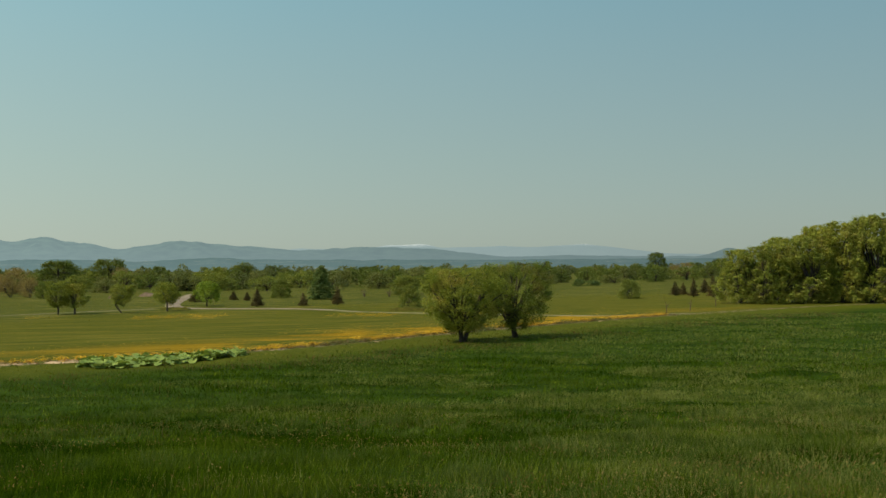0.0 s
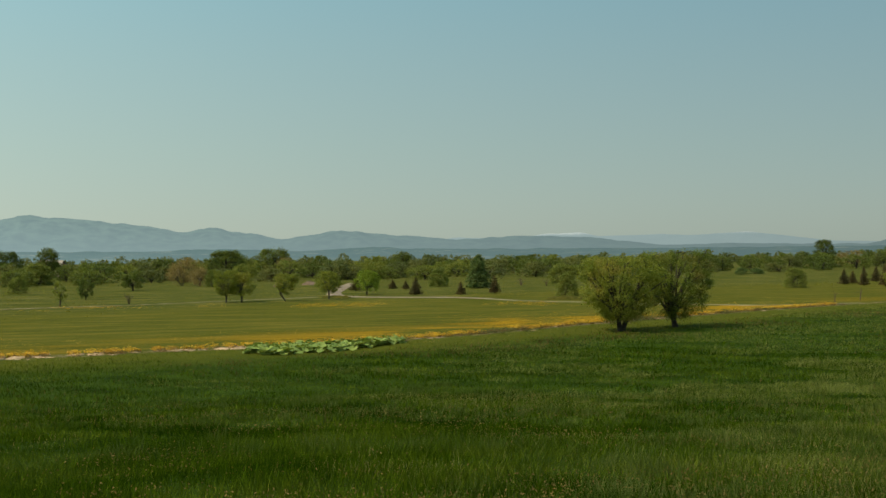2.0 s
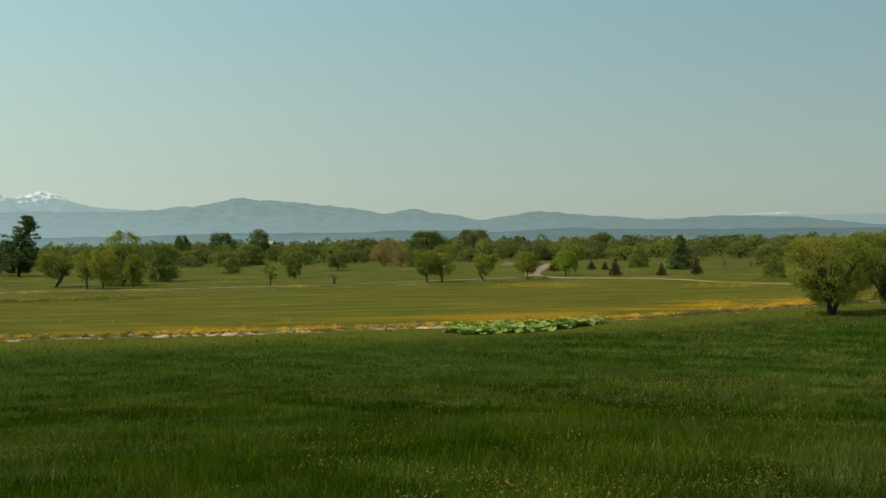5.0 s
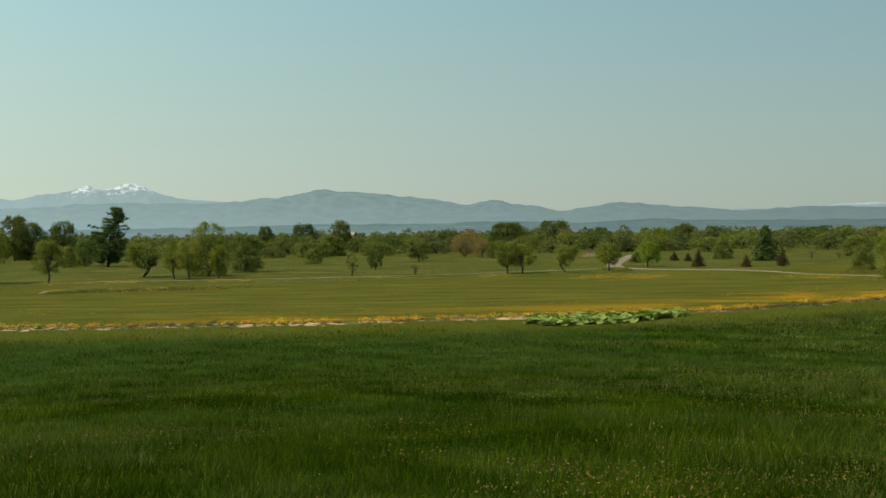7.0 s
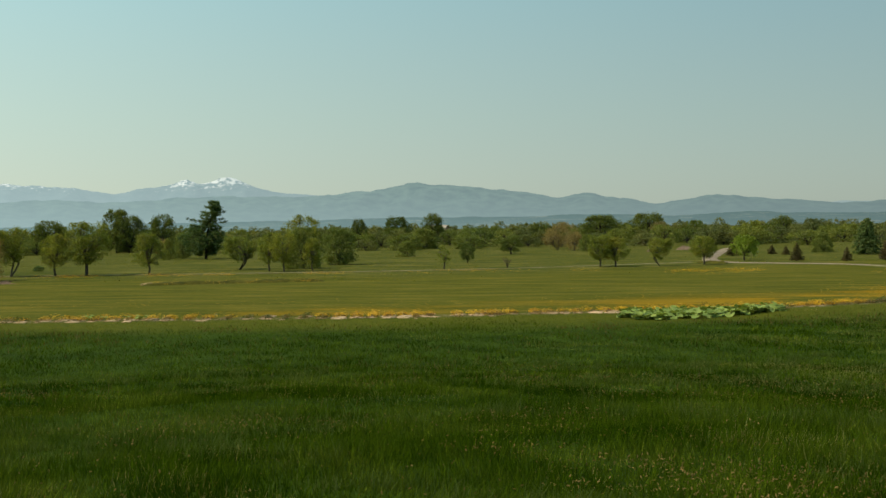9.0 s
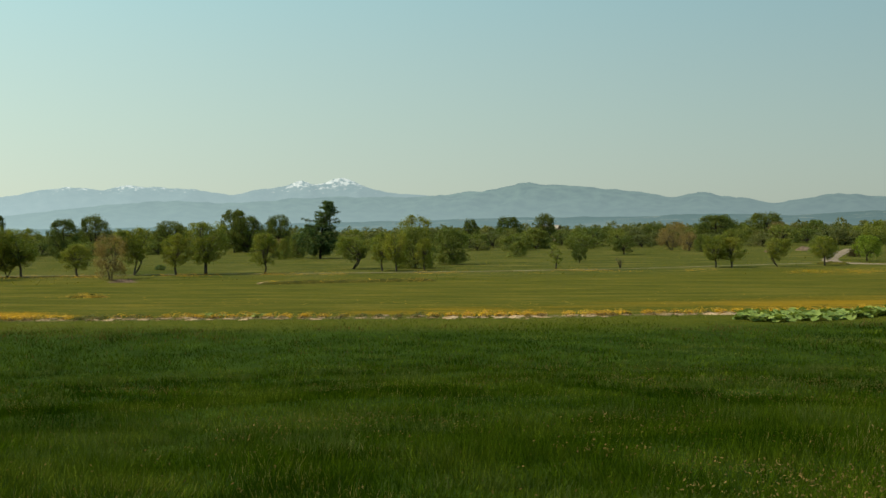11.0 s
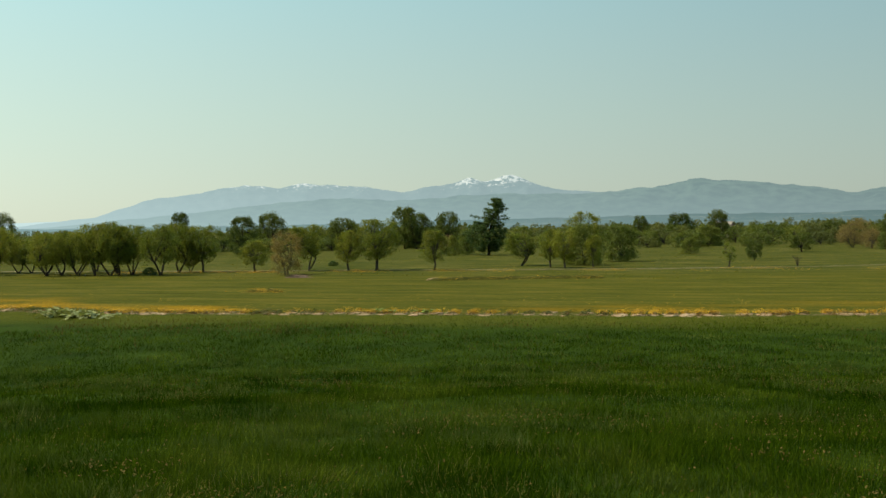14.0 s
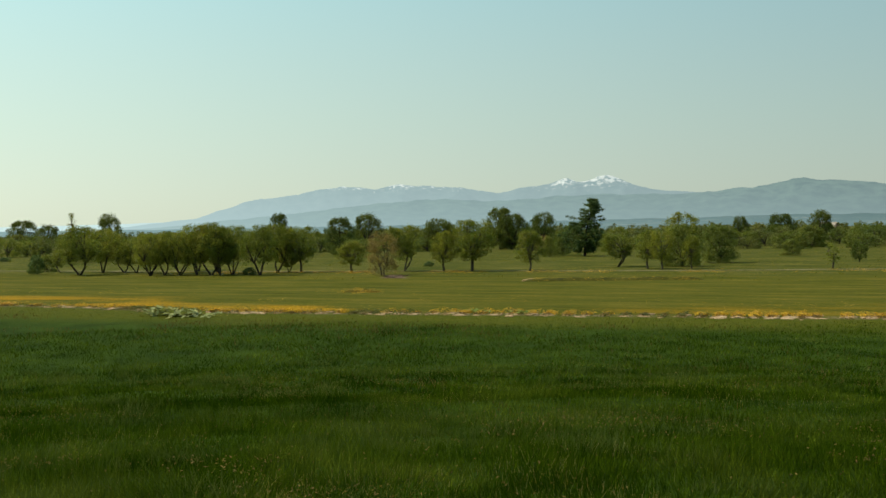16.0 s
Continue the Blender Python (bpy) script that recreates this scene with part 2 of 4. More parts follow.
def build_ground():
    rings = [0.0] + list(np.geomspace(1.2, 130, 120)) + list(np.geomspace(136, 4950, 46))
    k = 300
    a = np.arange(k) / k * 2 * np.pi
    verts = [(0.0, 0.0)]
    for r in rings[1:]:
        verts += list(zip(-np.sin(a) * r, np.cos(a) * r))
    xy = np.array(verts)
    z = height(xy[:, 0], xy[:, 1])
    faces = [(0, 1 + i, 1 + (i + 1) % k) for i in range(k)]
    for j in range(len(rings) - 2):
        p, q = 1 + j * k, 1 + (j + 1) * k
        faces += [(p + i, q + i, q + (i + 1) % k, p + (i + 1) % k) for i in range(k)]
    me = mesh_of("ground", np.column_stack([xy, z]), faces, ground_material())
    at = me.attributes.new("side", "FLOAT", "POINT")
    at.data.foreach_set("value", side_of(xy).astype(np.float32))
    bl = me.attributes.new("bloom", "FLOAT", "POINT")
    bl.data.foreach_set("value", bloom_at(xy[:, 0]).astype(np.float32))
    return tagged(new("ground", me), "grassy knoll running down into a flat mown meadow", "ground", kind="structure")


build_ground()


# ---- mountains ----
def ridge(name, label, radius, depth, peaks, rough, mat, seed, az0=-60, az1=110):
    """A far range: summits and saddles (azimuth, elevation in degrees), with rough ground between."""
    az = np.linspace(az0, az1, int((az1 - az0) * 9))
    p = np.array(peaks)
    fine = np.interp(az, p[::-1, 0], p[::-1, 1]) if p[0, 0] > p[-1, 0] else np.interp(az, p[:, 0], p[:, 1])
    soft = np.exp(-np.linspace(-2, 2, 9) ** 2)
    el = np.convolve(np.pad(fine, 4, mode="edge"), soft / soft.sum(), "valid")
    verts, rows = [], 20
    for j in range(rows + 1):
        s = j / rows
        r = radius - depth * (1 - s)
        for i, q in enumerate(az):
            n1 = noise.fractal(Vector((q * 0.9, s * 2.2, seed)), 0.8, 2.1, 6)
            n2 = noise.ridged_multi_fractal(Vector((q * 0.35 + s * 0.5, s * 1.2, seed + 9)), 1.0, 2.1, 4, 1.0, 2.0)
            e = el[i] + rough * n1 * (0.3 + 0.4 * max(el[i], 0))
            shape = s ** 1.25 * (1 + 0.42 * (n2 - 1.2) * math.sin(math.pi * s))
            z = EYE + radius * math.tan(radians(e)) * shape - (EYE + 0.5) * (1 - s) ** 2
            verts.append((-math.sin(radians(q)) * r, math.cos(radians(q)) * r, z))
    k = len(az)
    faces = [(j * k + i, j * k + i + 1, (j + 1) * k + i + 1, (j + 1) * k + i) for j in range(rows) for i in range(k - 1)]
    return tagged(new(name, mesh_of(name, verts, faces, mat)), label, "mountain range", kind="structure")


# blue-grey distance haze is part of each range's own material, as glow
M_SNOW = haze_glow_material("far_snow_range", (0.05, 0.09, 0.09), (0.13, 0.16, 0.15), (0.32, 0.43, 0.435), 0.94, 0.68, 200, 0.02, snow=(284, 240, 20, 0.27))
M_FRONT = haze_glow_material("far_wooded_range", (0.005, 0.03, 0.02), (0.11, 0.16, 0.11), (0.268, 0.372, 0.375), 0.93, 0.67, 150, 0.02)
M_PALE = haze_glow_material("palest_range", (0.10, 0.16, 0.18), (0.16, 0.22, 0.23), (0.425, 0.545, 0.53), 0.92, 0.88, 80, 0.01, snow=(86, 30, 14, 0.10))
M_LOW = haze_glow_material("far_plain_woods", (0.015, 0.04, 0.03), (0.08, 0.12, 0.09), (0.19, 0.29, 0.30), 0.75, 0.62, 25, 0.03, fields=True)
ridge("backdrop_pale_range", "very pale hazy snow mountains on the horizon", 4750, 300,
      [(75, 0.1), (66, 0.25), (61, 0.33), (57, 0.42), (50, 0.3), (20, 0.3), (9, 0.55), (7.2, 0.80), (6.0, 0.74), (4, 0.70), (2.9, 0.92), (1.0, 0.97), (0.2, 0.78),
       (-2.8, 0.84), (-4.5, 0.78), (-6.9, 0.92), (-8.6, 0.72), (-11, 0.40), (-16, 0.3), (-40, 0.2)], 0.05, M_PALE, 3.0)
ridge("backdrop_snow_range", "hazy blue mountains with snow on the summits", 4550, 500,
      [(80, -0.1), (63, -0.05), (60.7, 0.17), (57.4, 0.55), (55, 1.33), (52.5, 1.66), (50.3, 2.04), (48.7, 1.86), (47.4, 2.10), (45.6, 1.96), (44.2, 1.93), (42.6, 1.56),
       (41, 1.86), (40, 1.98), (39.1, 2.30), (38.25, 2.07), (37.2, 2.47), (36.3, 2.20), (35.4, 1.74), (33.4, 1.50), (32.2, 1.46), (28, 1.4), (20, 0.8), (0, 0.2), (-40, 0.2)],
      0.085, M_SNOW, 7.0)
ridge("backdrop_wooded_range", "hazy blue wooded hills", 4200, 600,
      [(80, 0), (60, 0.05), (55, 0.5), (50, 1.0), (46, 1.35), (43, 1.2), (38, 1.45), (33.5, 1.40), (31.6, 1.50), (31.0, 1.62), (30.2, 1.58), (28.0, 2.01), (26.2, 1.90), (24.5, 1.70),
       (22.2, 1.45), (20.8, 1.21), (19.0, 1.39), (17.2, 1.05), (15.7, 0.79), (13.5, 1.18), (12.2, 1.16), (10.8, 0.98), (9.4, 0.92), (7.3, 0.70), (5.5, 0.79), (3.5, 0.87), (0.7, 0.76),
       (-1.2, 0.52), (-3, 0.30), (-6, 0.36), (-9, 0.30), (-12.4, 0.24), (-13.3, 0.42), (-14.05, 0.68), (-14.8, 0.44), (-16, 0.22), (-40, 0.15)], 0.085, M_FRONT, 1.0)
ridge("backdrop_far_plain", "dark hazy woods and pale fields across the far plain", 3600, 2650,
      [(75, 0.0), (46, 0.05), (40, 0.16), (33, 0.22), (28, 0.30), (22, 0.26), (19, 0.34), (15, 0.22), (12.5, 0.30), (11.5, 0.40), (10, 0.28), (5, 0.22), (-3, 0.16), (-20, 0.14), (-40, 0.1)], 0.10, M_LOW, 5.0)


# ---- mesh helpers ----
def fast_mesh(name, verts, faces, mat, smooth_=False):
    """A mesh from arrays of points and of faces that all have the same number of corners."""
    verts, faces = np.asarray(verts, np.float32), np.asarray(faces, np.int32)
    me = bpy.data.meshes.new(name)
    k = faces.shape[1]
    me.vertices.add(len(verts)), me.loops.add(faces.size), me.polygons.add(len(faces))
    me.vertices.foreach_set("co", verts.ravel())
    me.loops.foreach_set("vertex_index", faces.ravel())
    me.polygons.foreach_set("loop_start", np.arange(len(faces), dtype=np.int32) * k)
    if smooth_:
        me.polygons.foreach_set("use_smooth", np.ones(len(faces), bool))
    me.materials.append(mat)
    me.update(calc_edges=True)
    return me


def child(name, me, parent, label=""):
    ob = new(name, me)
    ob.parent = parent
    return tagged(ob, label) if label else ob


def thing(name, label, category, group="", m=None):
    ob = tagged(new(name), label, category, group)
    if m is not None:
        ob.matrix_basis = m
    return ob


def rest(x, y, h=1.0, w=1.0, turn=0.0, sink=0.03):
    """A pose on the ground, scaled to w across and h high."""
    return Matrix.LocRotScale((x, y, float(height(x, y)) - sink), Euler((0, 0, turn)), (w, w, h))


def tubes(paths, sides=6):
    """Tapered limbs: each path is a list of (point, radius)."""
    verts, faces = [], []
    for path in paths:
        base = len(verts)
        for i, (p, r) in enumerate(path):
            q = path[min(i + 1, len(path) - 1)][0] - path[max(i - 1, 0)][0]
            z = q.normalized() if q.length > 1e-6 else Vector((0, 0, 1))
            x = z.orthogonal().normalized()
            y = z.cross(x)
            for s in range(sides):
                a = 2 * math.pi * s / sides
                rr = r * (1 + 0.12 * math.sin(3 * a + i))
                verts.append(p + (x * math.cos(a) + y * math.sin(a)) * rr)
        for i in range(len(path) - 1):
            for s in range(sides):
                a, b = base + i * sides + s, base + i * sides + (s + 1) % sides
                faces.append((a, b, b + sides, a + sides))
    return np.array([tuple(v) for v in verts]), faces


def leaves_at(rng, centres, radii, count, size, droop=0.0, lift=0.3):
    """Single leaf blades, two triangles each, strewn round the twig ends."""
    c = np.repeat(centres, count, axis=0)
    r = np.repeat(radii, count)[:, None]
    n = len(c)
    off = rng.normal(size=(n, 3))
    off *= (rng.random((n, 1)) ** 0.45) / np.linalg.norm(off, axis=1)[:, None]
    off[:, 2] *= 0.75
    p = c + off * r
    p[:, 2] -= droop * r[:, 0] * rng.random(n) ** 2 * 2
    nrm = off + rng.normal(size=(n, 3)) * 0.55 + np.array([0, 0, lift])
    nrm /= np.linalg.norm(nrm, axis=1)[:, None]
    d = rng.normal(size=(n, 3)) + np.array([0, 0, -1.2 * droop])
    d -= nrm * (d * nrm).sum(1)[:, None]
    d /= np.linalg.norm(d, axis=1)[:, None]
    e = np.cross(nrm, d)
    s = (size * (0.6 + 0.8 * rng.random(n)))[:, None]
    v = np.stack([p - d * s, p + e * s * 0.42, p + d * s, p - e * s * 0.42], 1).reshape(-1, 3)
    return v, np.arange(4 * n).reshape(n, 4)


def leaf_masses(rng, centres, radii, solid):
    """Dense inner foliage: each clump a lump of broad leaf faces, every face set a little apart."""
    q = np.array([-1.0, 0.0, 1.0])
    cells = []
    for axis in range(3):
        for sign in (-1, 1):
            for i in range(2):
                for j in range(2):
                    corner = [(q[i], q[j]), (q[i + 1], q[j]), (q[i + 1], q[j + 1]), (q[i], q[j + 1])]
                    cells.append([np.insert(np.array(p), axis, sign) for p in corner])
    lump = np.array(cells)
    lump = lump / np.linalg.norm(lump, axis=2)[:, :, None]
    n = len(centres)
    v = np.repeat(lump[None], n, axis=0) * (radii * solid)[:, None, None, None]
    v = v * (0.72 + 0.5 * rng.random((n, len(lump), 1, 1)))
    v[..., 2] *= 0.8
    return (v + np.asarray(centres)[:, None, None, :]).reshape(-1, 3)


def envelope(s, kind):
    """Half width of a crown, 0 to 1, at the share s of its height."""
    if kind == "column":
        return np.sin(np.pi * np.clip(0.06 + 0.92 * s, 0, 1)) ** 0.45
    mid, half = {"vase": (0.60, 0.64), "bush": (0.28, 0.77)}.get(kind, (0.46, 0.60))
    return np.sqrt(np.clip(1 - ((s - mid) / half) ** 2, 0.03, 1))


def broadleaf(name, label, category, seed, h, w, leaf_mat, bark, stems=1, fork=0.25, base=0.22, kind="round", clumps=70, count=60, size=0.10, blob=0.11, droop=0.2, hollow=0.35, thick=1.0, twiglets=True, group="", solid=0.0, uneven=0.28):
    """A broad-leaved tree at the origin: stems, limbs that reach out to clumps of leaves, an uneven crown with gaps."""
    rng = np.random.default_rng(seed)
    s = rng.random(clumps) ** 0.85
    a = rng.random(clumps) * 2 * np.pi
    lobes = np.array([noise.noise(Vector((math.cos(q) * 1.3, math.sin(q) * 1.3, z * 2.2 + seed * 1.7))) for q, z in zip(a, s)])
    rb = 1.22 * blob * w * (0.65 + 0.7 * rng.random(clumps))
    reach = np.maximum(0.0, w * 0.5 * envelope(s, kind) * (1 + uneven * lobes) - rb * 0.55) * np.sqrt(hollow + (1 - hollow) * rng.random(clumps))
    c = np.column_stack([np.cos(a) * reach, np.sin(a) * reach, h * (base + (1 - base) * s) - rb * 0.5])
    c[:, 2] = np.maximum(c[:, 2], rb * 0.5)
    paths, limbs = [], []
    for i in range(stems):
        q = rng.random() * 6.28 + 6.28 * i / stems
        lean = 0.06 if stems == 1 else 0.30 + 0.25 * rng.random()
        p0 = Vector((math.cos(q), math.sin(q), 0)) * (0.0 if stems == 1 else 0.035 * w)
        p1 = p0 + Vector((math.cos(q) * lean, math.sin(q) * lean, 1)) * h * fork * (0.85 + 0.3 * rng.random())
        r0 = 0.026 * thick * h / math.sqrt(stems)
        m = p0.lerp(p1, 0.5) + Vector(rng.normal(size=3)) * 0.012 * h
        paths.append([(p0 - Vector((0, 0, 0.15)), r0 * 1.5), (p0 + Vector((0, 0, 0.03 * h)), r0 * 1.15), (m, r0), (p1, r0 * 0.85)])
        limbs.append((p1, r0))
    arms = []
    for i in rng.permutation(clumps)[:max(6, clumps // 7)]:
        e = Vector(c[i])
        p1, r0 = min(limbs, key=lambda q: (q[0] - e).length + 0.2 * h * rng.random())
        m = p1.lerp(e, 0.5) + Vector((0, 0, 0.05 * h)) + Vector(rng.normal(size=3)) * 0.02 * h
        paths.append([(p1 - Vector((0, 0, 0.04 * h)), r0 * 0.62), (p1.lerp(m, 0.6), r0 * 0.46), (m, r0 * 0.38), (e, r0 * 0.12)])
        arms += [(m, r0), (m.lerp(e, 0.5), r0), (e, r0)]
    for i in range(clumps if twiglets else 0):
        e = Vector(c[i])
        p, r0 = min(arms, key=lambda q: (q[0] - e).length)
        if 0.02 * h < (p - e).length < 0.5 * h:
            paths.append([(p, r0 * 0.16), (p.lerp(e, 0.55) + Vector((0, 0, 0.015 * h)), r0 * 0.10), (e, r0 * 0.04)])
    v, f = leaves_at(rng, c, rb, count, size, droop)
    if solid > 0:
        v = np.vstack([v, leaf_masses(rng, c, rb, solid)])
    v = v[(v.reshape(-1, 4, 3)[:, :, 2].min(1) > 0.03).repeat(4)]
    tv, tf = tubes(paths, 5)
    grow = (0.5 * w / np.percentile(np.abs(v[:, :2]), 97.5), h / np.percentile(v[:, 2], 99.7))
    for q in (v, tv):
        q[:, :2] *= grow[0]
        q[:, 2] *= grow[1]
    root = thing(name, label, category, group)
    child("trunk", fast_mesh("trunk", tv, tf, bark, True), root)
    child("crown", fast_mesh("crown", v, np.arange(len(v)).reshape(-1, 4), leaf_mat), root)
    return root


def conifer(name, label, seed, h, w, leaf_mat, bark, layers=12, count=150, size=0.12, ragged=0.25, skirt=0.10, power=0.85):
    """A needle tree: a straight stem with tiers of drooping boughs."""
    rng = np.random.default_rng(seed)
    paths = [[(Vector((0, 0, -0.15)), 0.035 * h), (Vector((0, 0, h * 0.5)), 0.02 * h), (Vector((0, 0, h * 0.96)), 0.004 * h)]]
    cs, rs = [], []
    for i in range(layers):
        s = i / (layers - 1)
        z = h * (skirt + (0.95 - skirt) * s)
        reach = w * 0.5 * (1 - s) ** power + 0.03 * w
        n = max(3, int(8 * (1 - s) + 3))
        for j in range(n):
            a = 6.28 * (j + rng.random()) / n
            q = reach * (1 - ragged * rng.random())
            tip = Vector((math.cos(a) * q, math.sin(a) * q, z - 0.10 * q))
            paths.append([(Vector((0, 0, z)), 0.008 * h), (tip, 0.002 * h)])
            for k in (0.35, 0.65, 0.95):
                cs.append(tuple(Vector((0, 0, z)).lerp(tip, k)))
                rs.append((0.09 + 0.10 * (1 - s)) * w * (1.1 - 0.3 * k))
    v = leaf_masses(rng, np.array(cs), np.array(rs), 0.34)
    v = np.vstack([v, leaves_at(rng, np.array(cs), np.array(rs), max(4, count * 12 // (layers * 12)) if count < 40 else count // 8, size, 0.15, 0.5)[0]])
    v = v[(v.reshape(-1, 4, 3)[:, :, 2].min(1) > 0.02).repeat(4)]
    tv, tf = tubes(paths, 5)
    root = thing(name, label, "conifer")
    child("trunk", fast_mesh("trunk", tv, tf, bark, True), root)
    child("crown", fast_mesh("crown", v, np.arange(len(v)).reshape(-1, 4), leaf_mat), root)
    return root


def twiggy(name, label, seed, h, w, bark, stems=9):
    """A leafless shrub of bare twigs."""
    rng = np.random.default_rng(seed)
    paths = []
    for _ in range(stems):
        a, q = rng.random() * 6.28, w * 0.5 * (0.3 + 0.7 * rng.random())
        tip = Vector((math.cos(a) * q, math.sin(a) * q, h * (0.6 + 0.4 * rng.random())))
        mid = tip * 0.5 + Vector((0, 0, 0.15 * h))
        paths.append([(Vector((0, 0, -0.05)), 0.018 * h + 0.01), (mid, 0.012 * h + 0.006), (tip, 0.005)])
        for _ in range(4):
            s = mid.lerp(tip, rng.random())
            paths.append([(s, 0.012), (s + Vector(rng.normal(size=3)) * 0.16 * h + Vector((0, 0, 0.12 * h)), 0.004)])
    tv, tf = tubes(paths, 4)
    root = thing(name, label, "shrub")
    child("branches", fast_mesh("branches", tv, tf, bark, True), root)
    return root


def plant(proto, h0, w0, places, rng):
    """Stands a tree at each place (x, y, height, width): the prototypes first, then copies of them in turn."""
    protos = proto if isinstance(proto, list) else [proto]
    used = set()
    for i, (x, y, h, w) in enumerate(places):
        p = protos[i % len(protos)]
        m = rest(x, y, h / h0, w / w0, rng.random() * 6.28)
        if p.name not in used:
            used.add(p.name)
            p.matrix_basis = m
        else:
            ob = copy_thing(p, m)
            ob.matrix_basis = m


# ---- leaf and bark materials ----
L_WILLOW = leaf_material("young_willow_leaves", (0.112, 0.134, 0.018), (0.245, 0.242, 0.038), bud=(0.20, 0.165, 0.040))
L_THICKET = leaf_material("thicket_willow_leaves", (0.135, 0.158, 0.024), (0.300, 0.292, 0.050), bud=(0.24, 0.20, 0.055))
L_TWIN = leaf_material("willow_leaves", (0.108, 0.132, 0.018), (0.238, 0.245, 0.038), bud=(0.27, 0.180, 0.055))
L_ROUND = leaf_material("dense_green_leaves", (0.062, 0.084, 0.018), (0.140, 0.154, 0.034), 0.7)
L_BUSH = leaf_material("bush_leaves", (0.105, 0.125, 0.024), (0.200, 0.205, 0.045), 0.8)
L_BRIGHT = leaf_material("fresh_maple_leaves", (0.11, 0.165, 0.018), (0.21, 0.26, 0.035), 0.9)
L_RED = leaf_material("budding_reddish_leaves", (0.165, 0.120, 0.050), (0.29, 0.205, 0.085), 0.6)
L_PINE = leaf_material("dark_pine_needles", (0.060, 0.092, 0.030), (0.126, 0.160, 0.050), 0.9)
L_CON = leaf_material("bronze_conifer_needles", (0.060, 0.046, 0.020), (0.130, 0.092, 0.040), 1.5)
# greyer than the nearer greens: distance haze put into the leaf colour
L_FAR = leaf_material("haze_greyed_leaves", (0.088, 0.100, 0.032), (0.172, 0.166, 0.058), 0.12)
BARK = plain_material("grey_brown_bark", (0.045, 0.034, 0.024), (0.12, 0.095, 0.07), 9.0)
DARK_BARK = plain_material("dark_bark", (0.022, 0.016, 0.012), (0.065, 0.050, 0.038), 9.0)

place_rng = np.random.default_rng(11)

# ---- the two willows on the slope's edge ----
a = broadleaf("willow_tree", "broad bushy willow with low spreading limbs in grass", "tree", 21, 5.2, 5.3, L_TWIN, DARK_BARK,
              thick=1.5, stems=2, kind="vase", fork=0.20, base=0.24, clumps=240, count=160, size=0.050, blob=0.080, droop=0.2, hollow=0.2, group="pair of willows")
a.matrix_basis = rest(1.3, 80.4, 1, 1, 0.4)
b = broadleaf("willow_tree", "taller thin-crowned willow with a leaning dark trunk", "tree", 34, 5.6, 5.0, L_TWIN, DARK_BARK,
              thick=1.15, kind="vase", stems=2, fork=0.20, base=0.20, clumps=210, count=150, size=0.050, blob=0.072, droop=0.35, hollow=0.25, group="pair of willows")
b.matrix_basis = rest(5.4, 84.6, 1, 1, 2.1)

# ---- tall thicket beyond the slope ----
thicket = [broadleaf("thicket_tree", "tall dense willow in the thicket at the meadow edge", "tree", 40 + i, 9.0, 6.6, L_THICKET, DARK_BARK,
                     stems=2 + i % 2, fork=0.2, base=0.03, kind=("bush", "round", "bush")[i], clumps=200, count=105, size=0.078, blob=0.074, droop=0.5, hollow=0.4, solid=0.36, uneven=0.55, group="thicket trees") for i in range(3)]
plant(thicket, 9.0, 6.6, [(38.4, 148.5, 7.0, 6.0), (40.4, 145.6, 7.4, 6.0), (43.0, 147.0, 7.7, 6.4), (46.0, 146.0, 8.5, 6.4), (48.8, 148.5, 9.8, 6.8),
                          (52.0, 148.9, 10.5, 7.2), (55.0, 147.2, 11.3, 7.2), (58.4, 146.6, 11.5, 7.2), (62.5, 148.6, 11.5, 7.4), (45.0, 153.0, 8.6, 7.0), (51.0, 155.0, 10.2, 7.0), (57.0, 154.0, 11.2, 7.4)], place_rng)

# ---- young trees across the meadow ----
young = [broadleaf("young_willow", "young willow with a short trunk and light green crown", "tree", 60 + i, 5.5, 3.8, L_WILLOW, BARK,
                   thick=0.8, stems=1 + (i == 2), fork=0.30, base=0.31, kind=("vase", "round", "vase", "round")[i], clumps=120, count=84, size=0.070, blob=0.11, droop=0.25, hollow=0.2, group="young trees across the meadow") for i in range(4)]
plant(young, 5.5, 3.8, [(-44.1, 130.9, 3.9, 2.9), (-42.5, 131.8, 3.6, 3.0), (-37.7, 134.1, 3.4, 2.6), (-33.5, 138.7, 3.5, 2.8), (-114.9, 88.7, 5.8, 4.0), (-108.4, 91.6, 3.9, 3.4),
                        (-103.7, 96.0, 5.7, 4.0), (-98.8, 98.1, 4.9, 3.2), (-95.5, 99.6, 6.2, 4.8), (-88.8, 102.5, 4.8, 3.3), (-86.6, 116.7, 4.2, 4.0), (-79.4, 113.0, 4.6, 2.8),
                        (-76.6, 111.9, 4.5, 3.0), (-74.6, 115.0, 3.9, 2.0), (-146.3, 72.2, 3.1, 2.2)], place_rng)
row = [broadleaf("row_willow", "many-stemmed willow in the dense tree row", "tree", 70 + i, 5.8, 4.4, L_WILLOW, DARK_BARK,
                 thick=0.9, stems=2 + i % 2, fork=0.30, base=0.32, kind=("round", "vase", "round")[i], clumps=130, count=74, size=0.076, blob=0.11, droop=0.3, hollow=0.2, group="dense tree row") for i in range(3)]
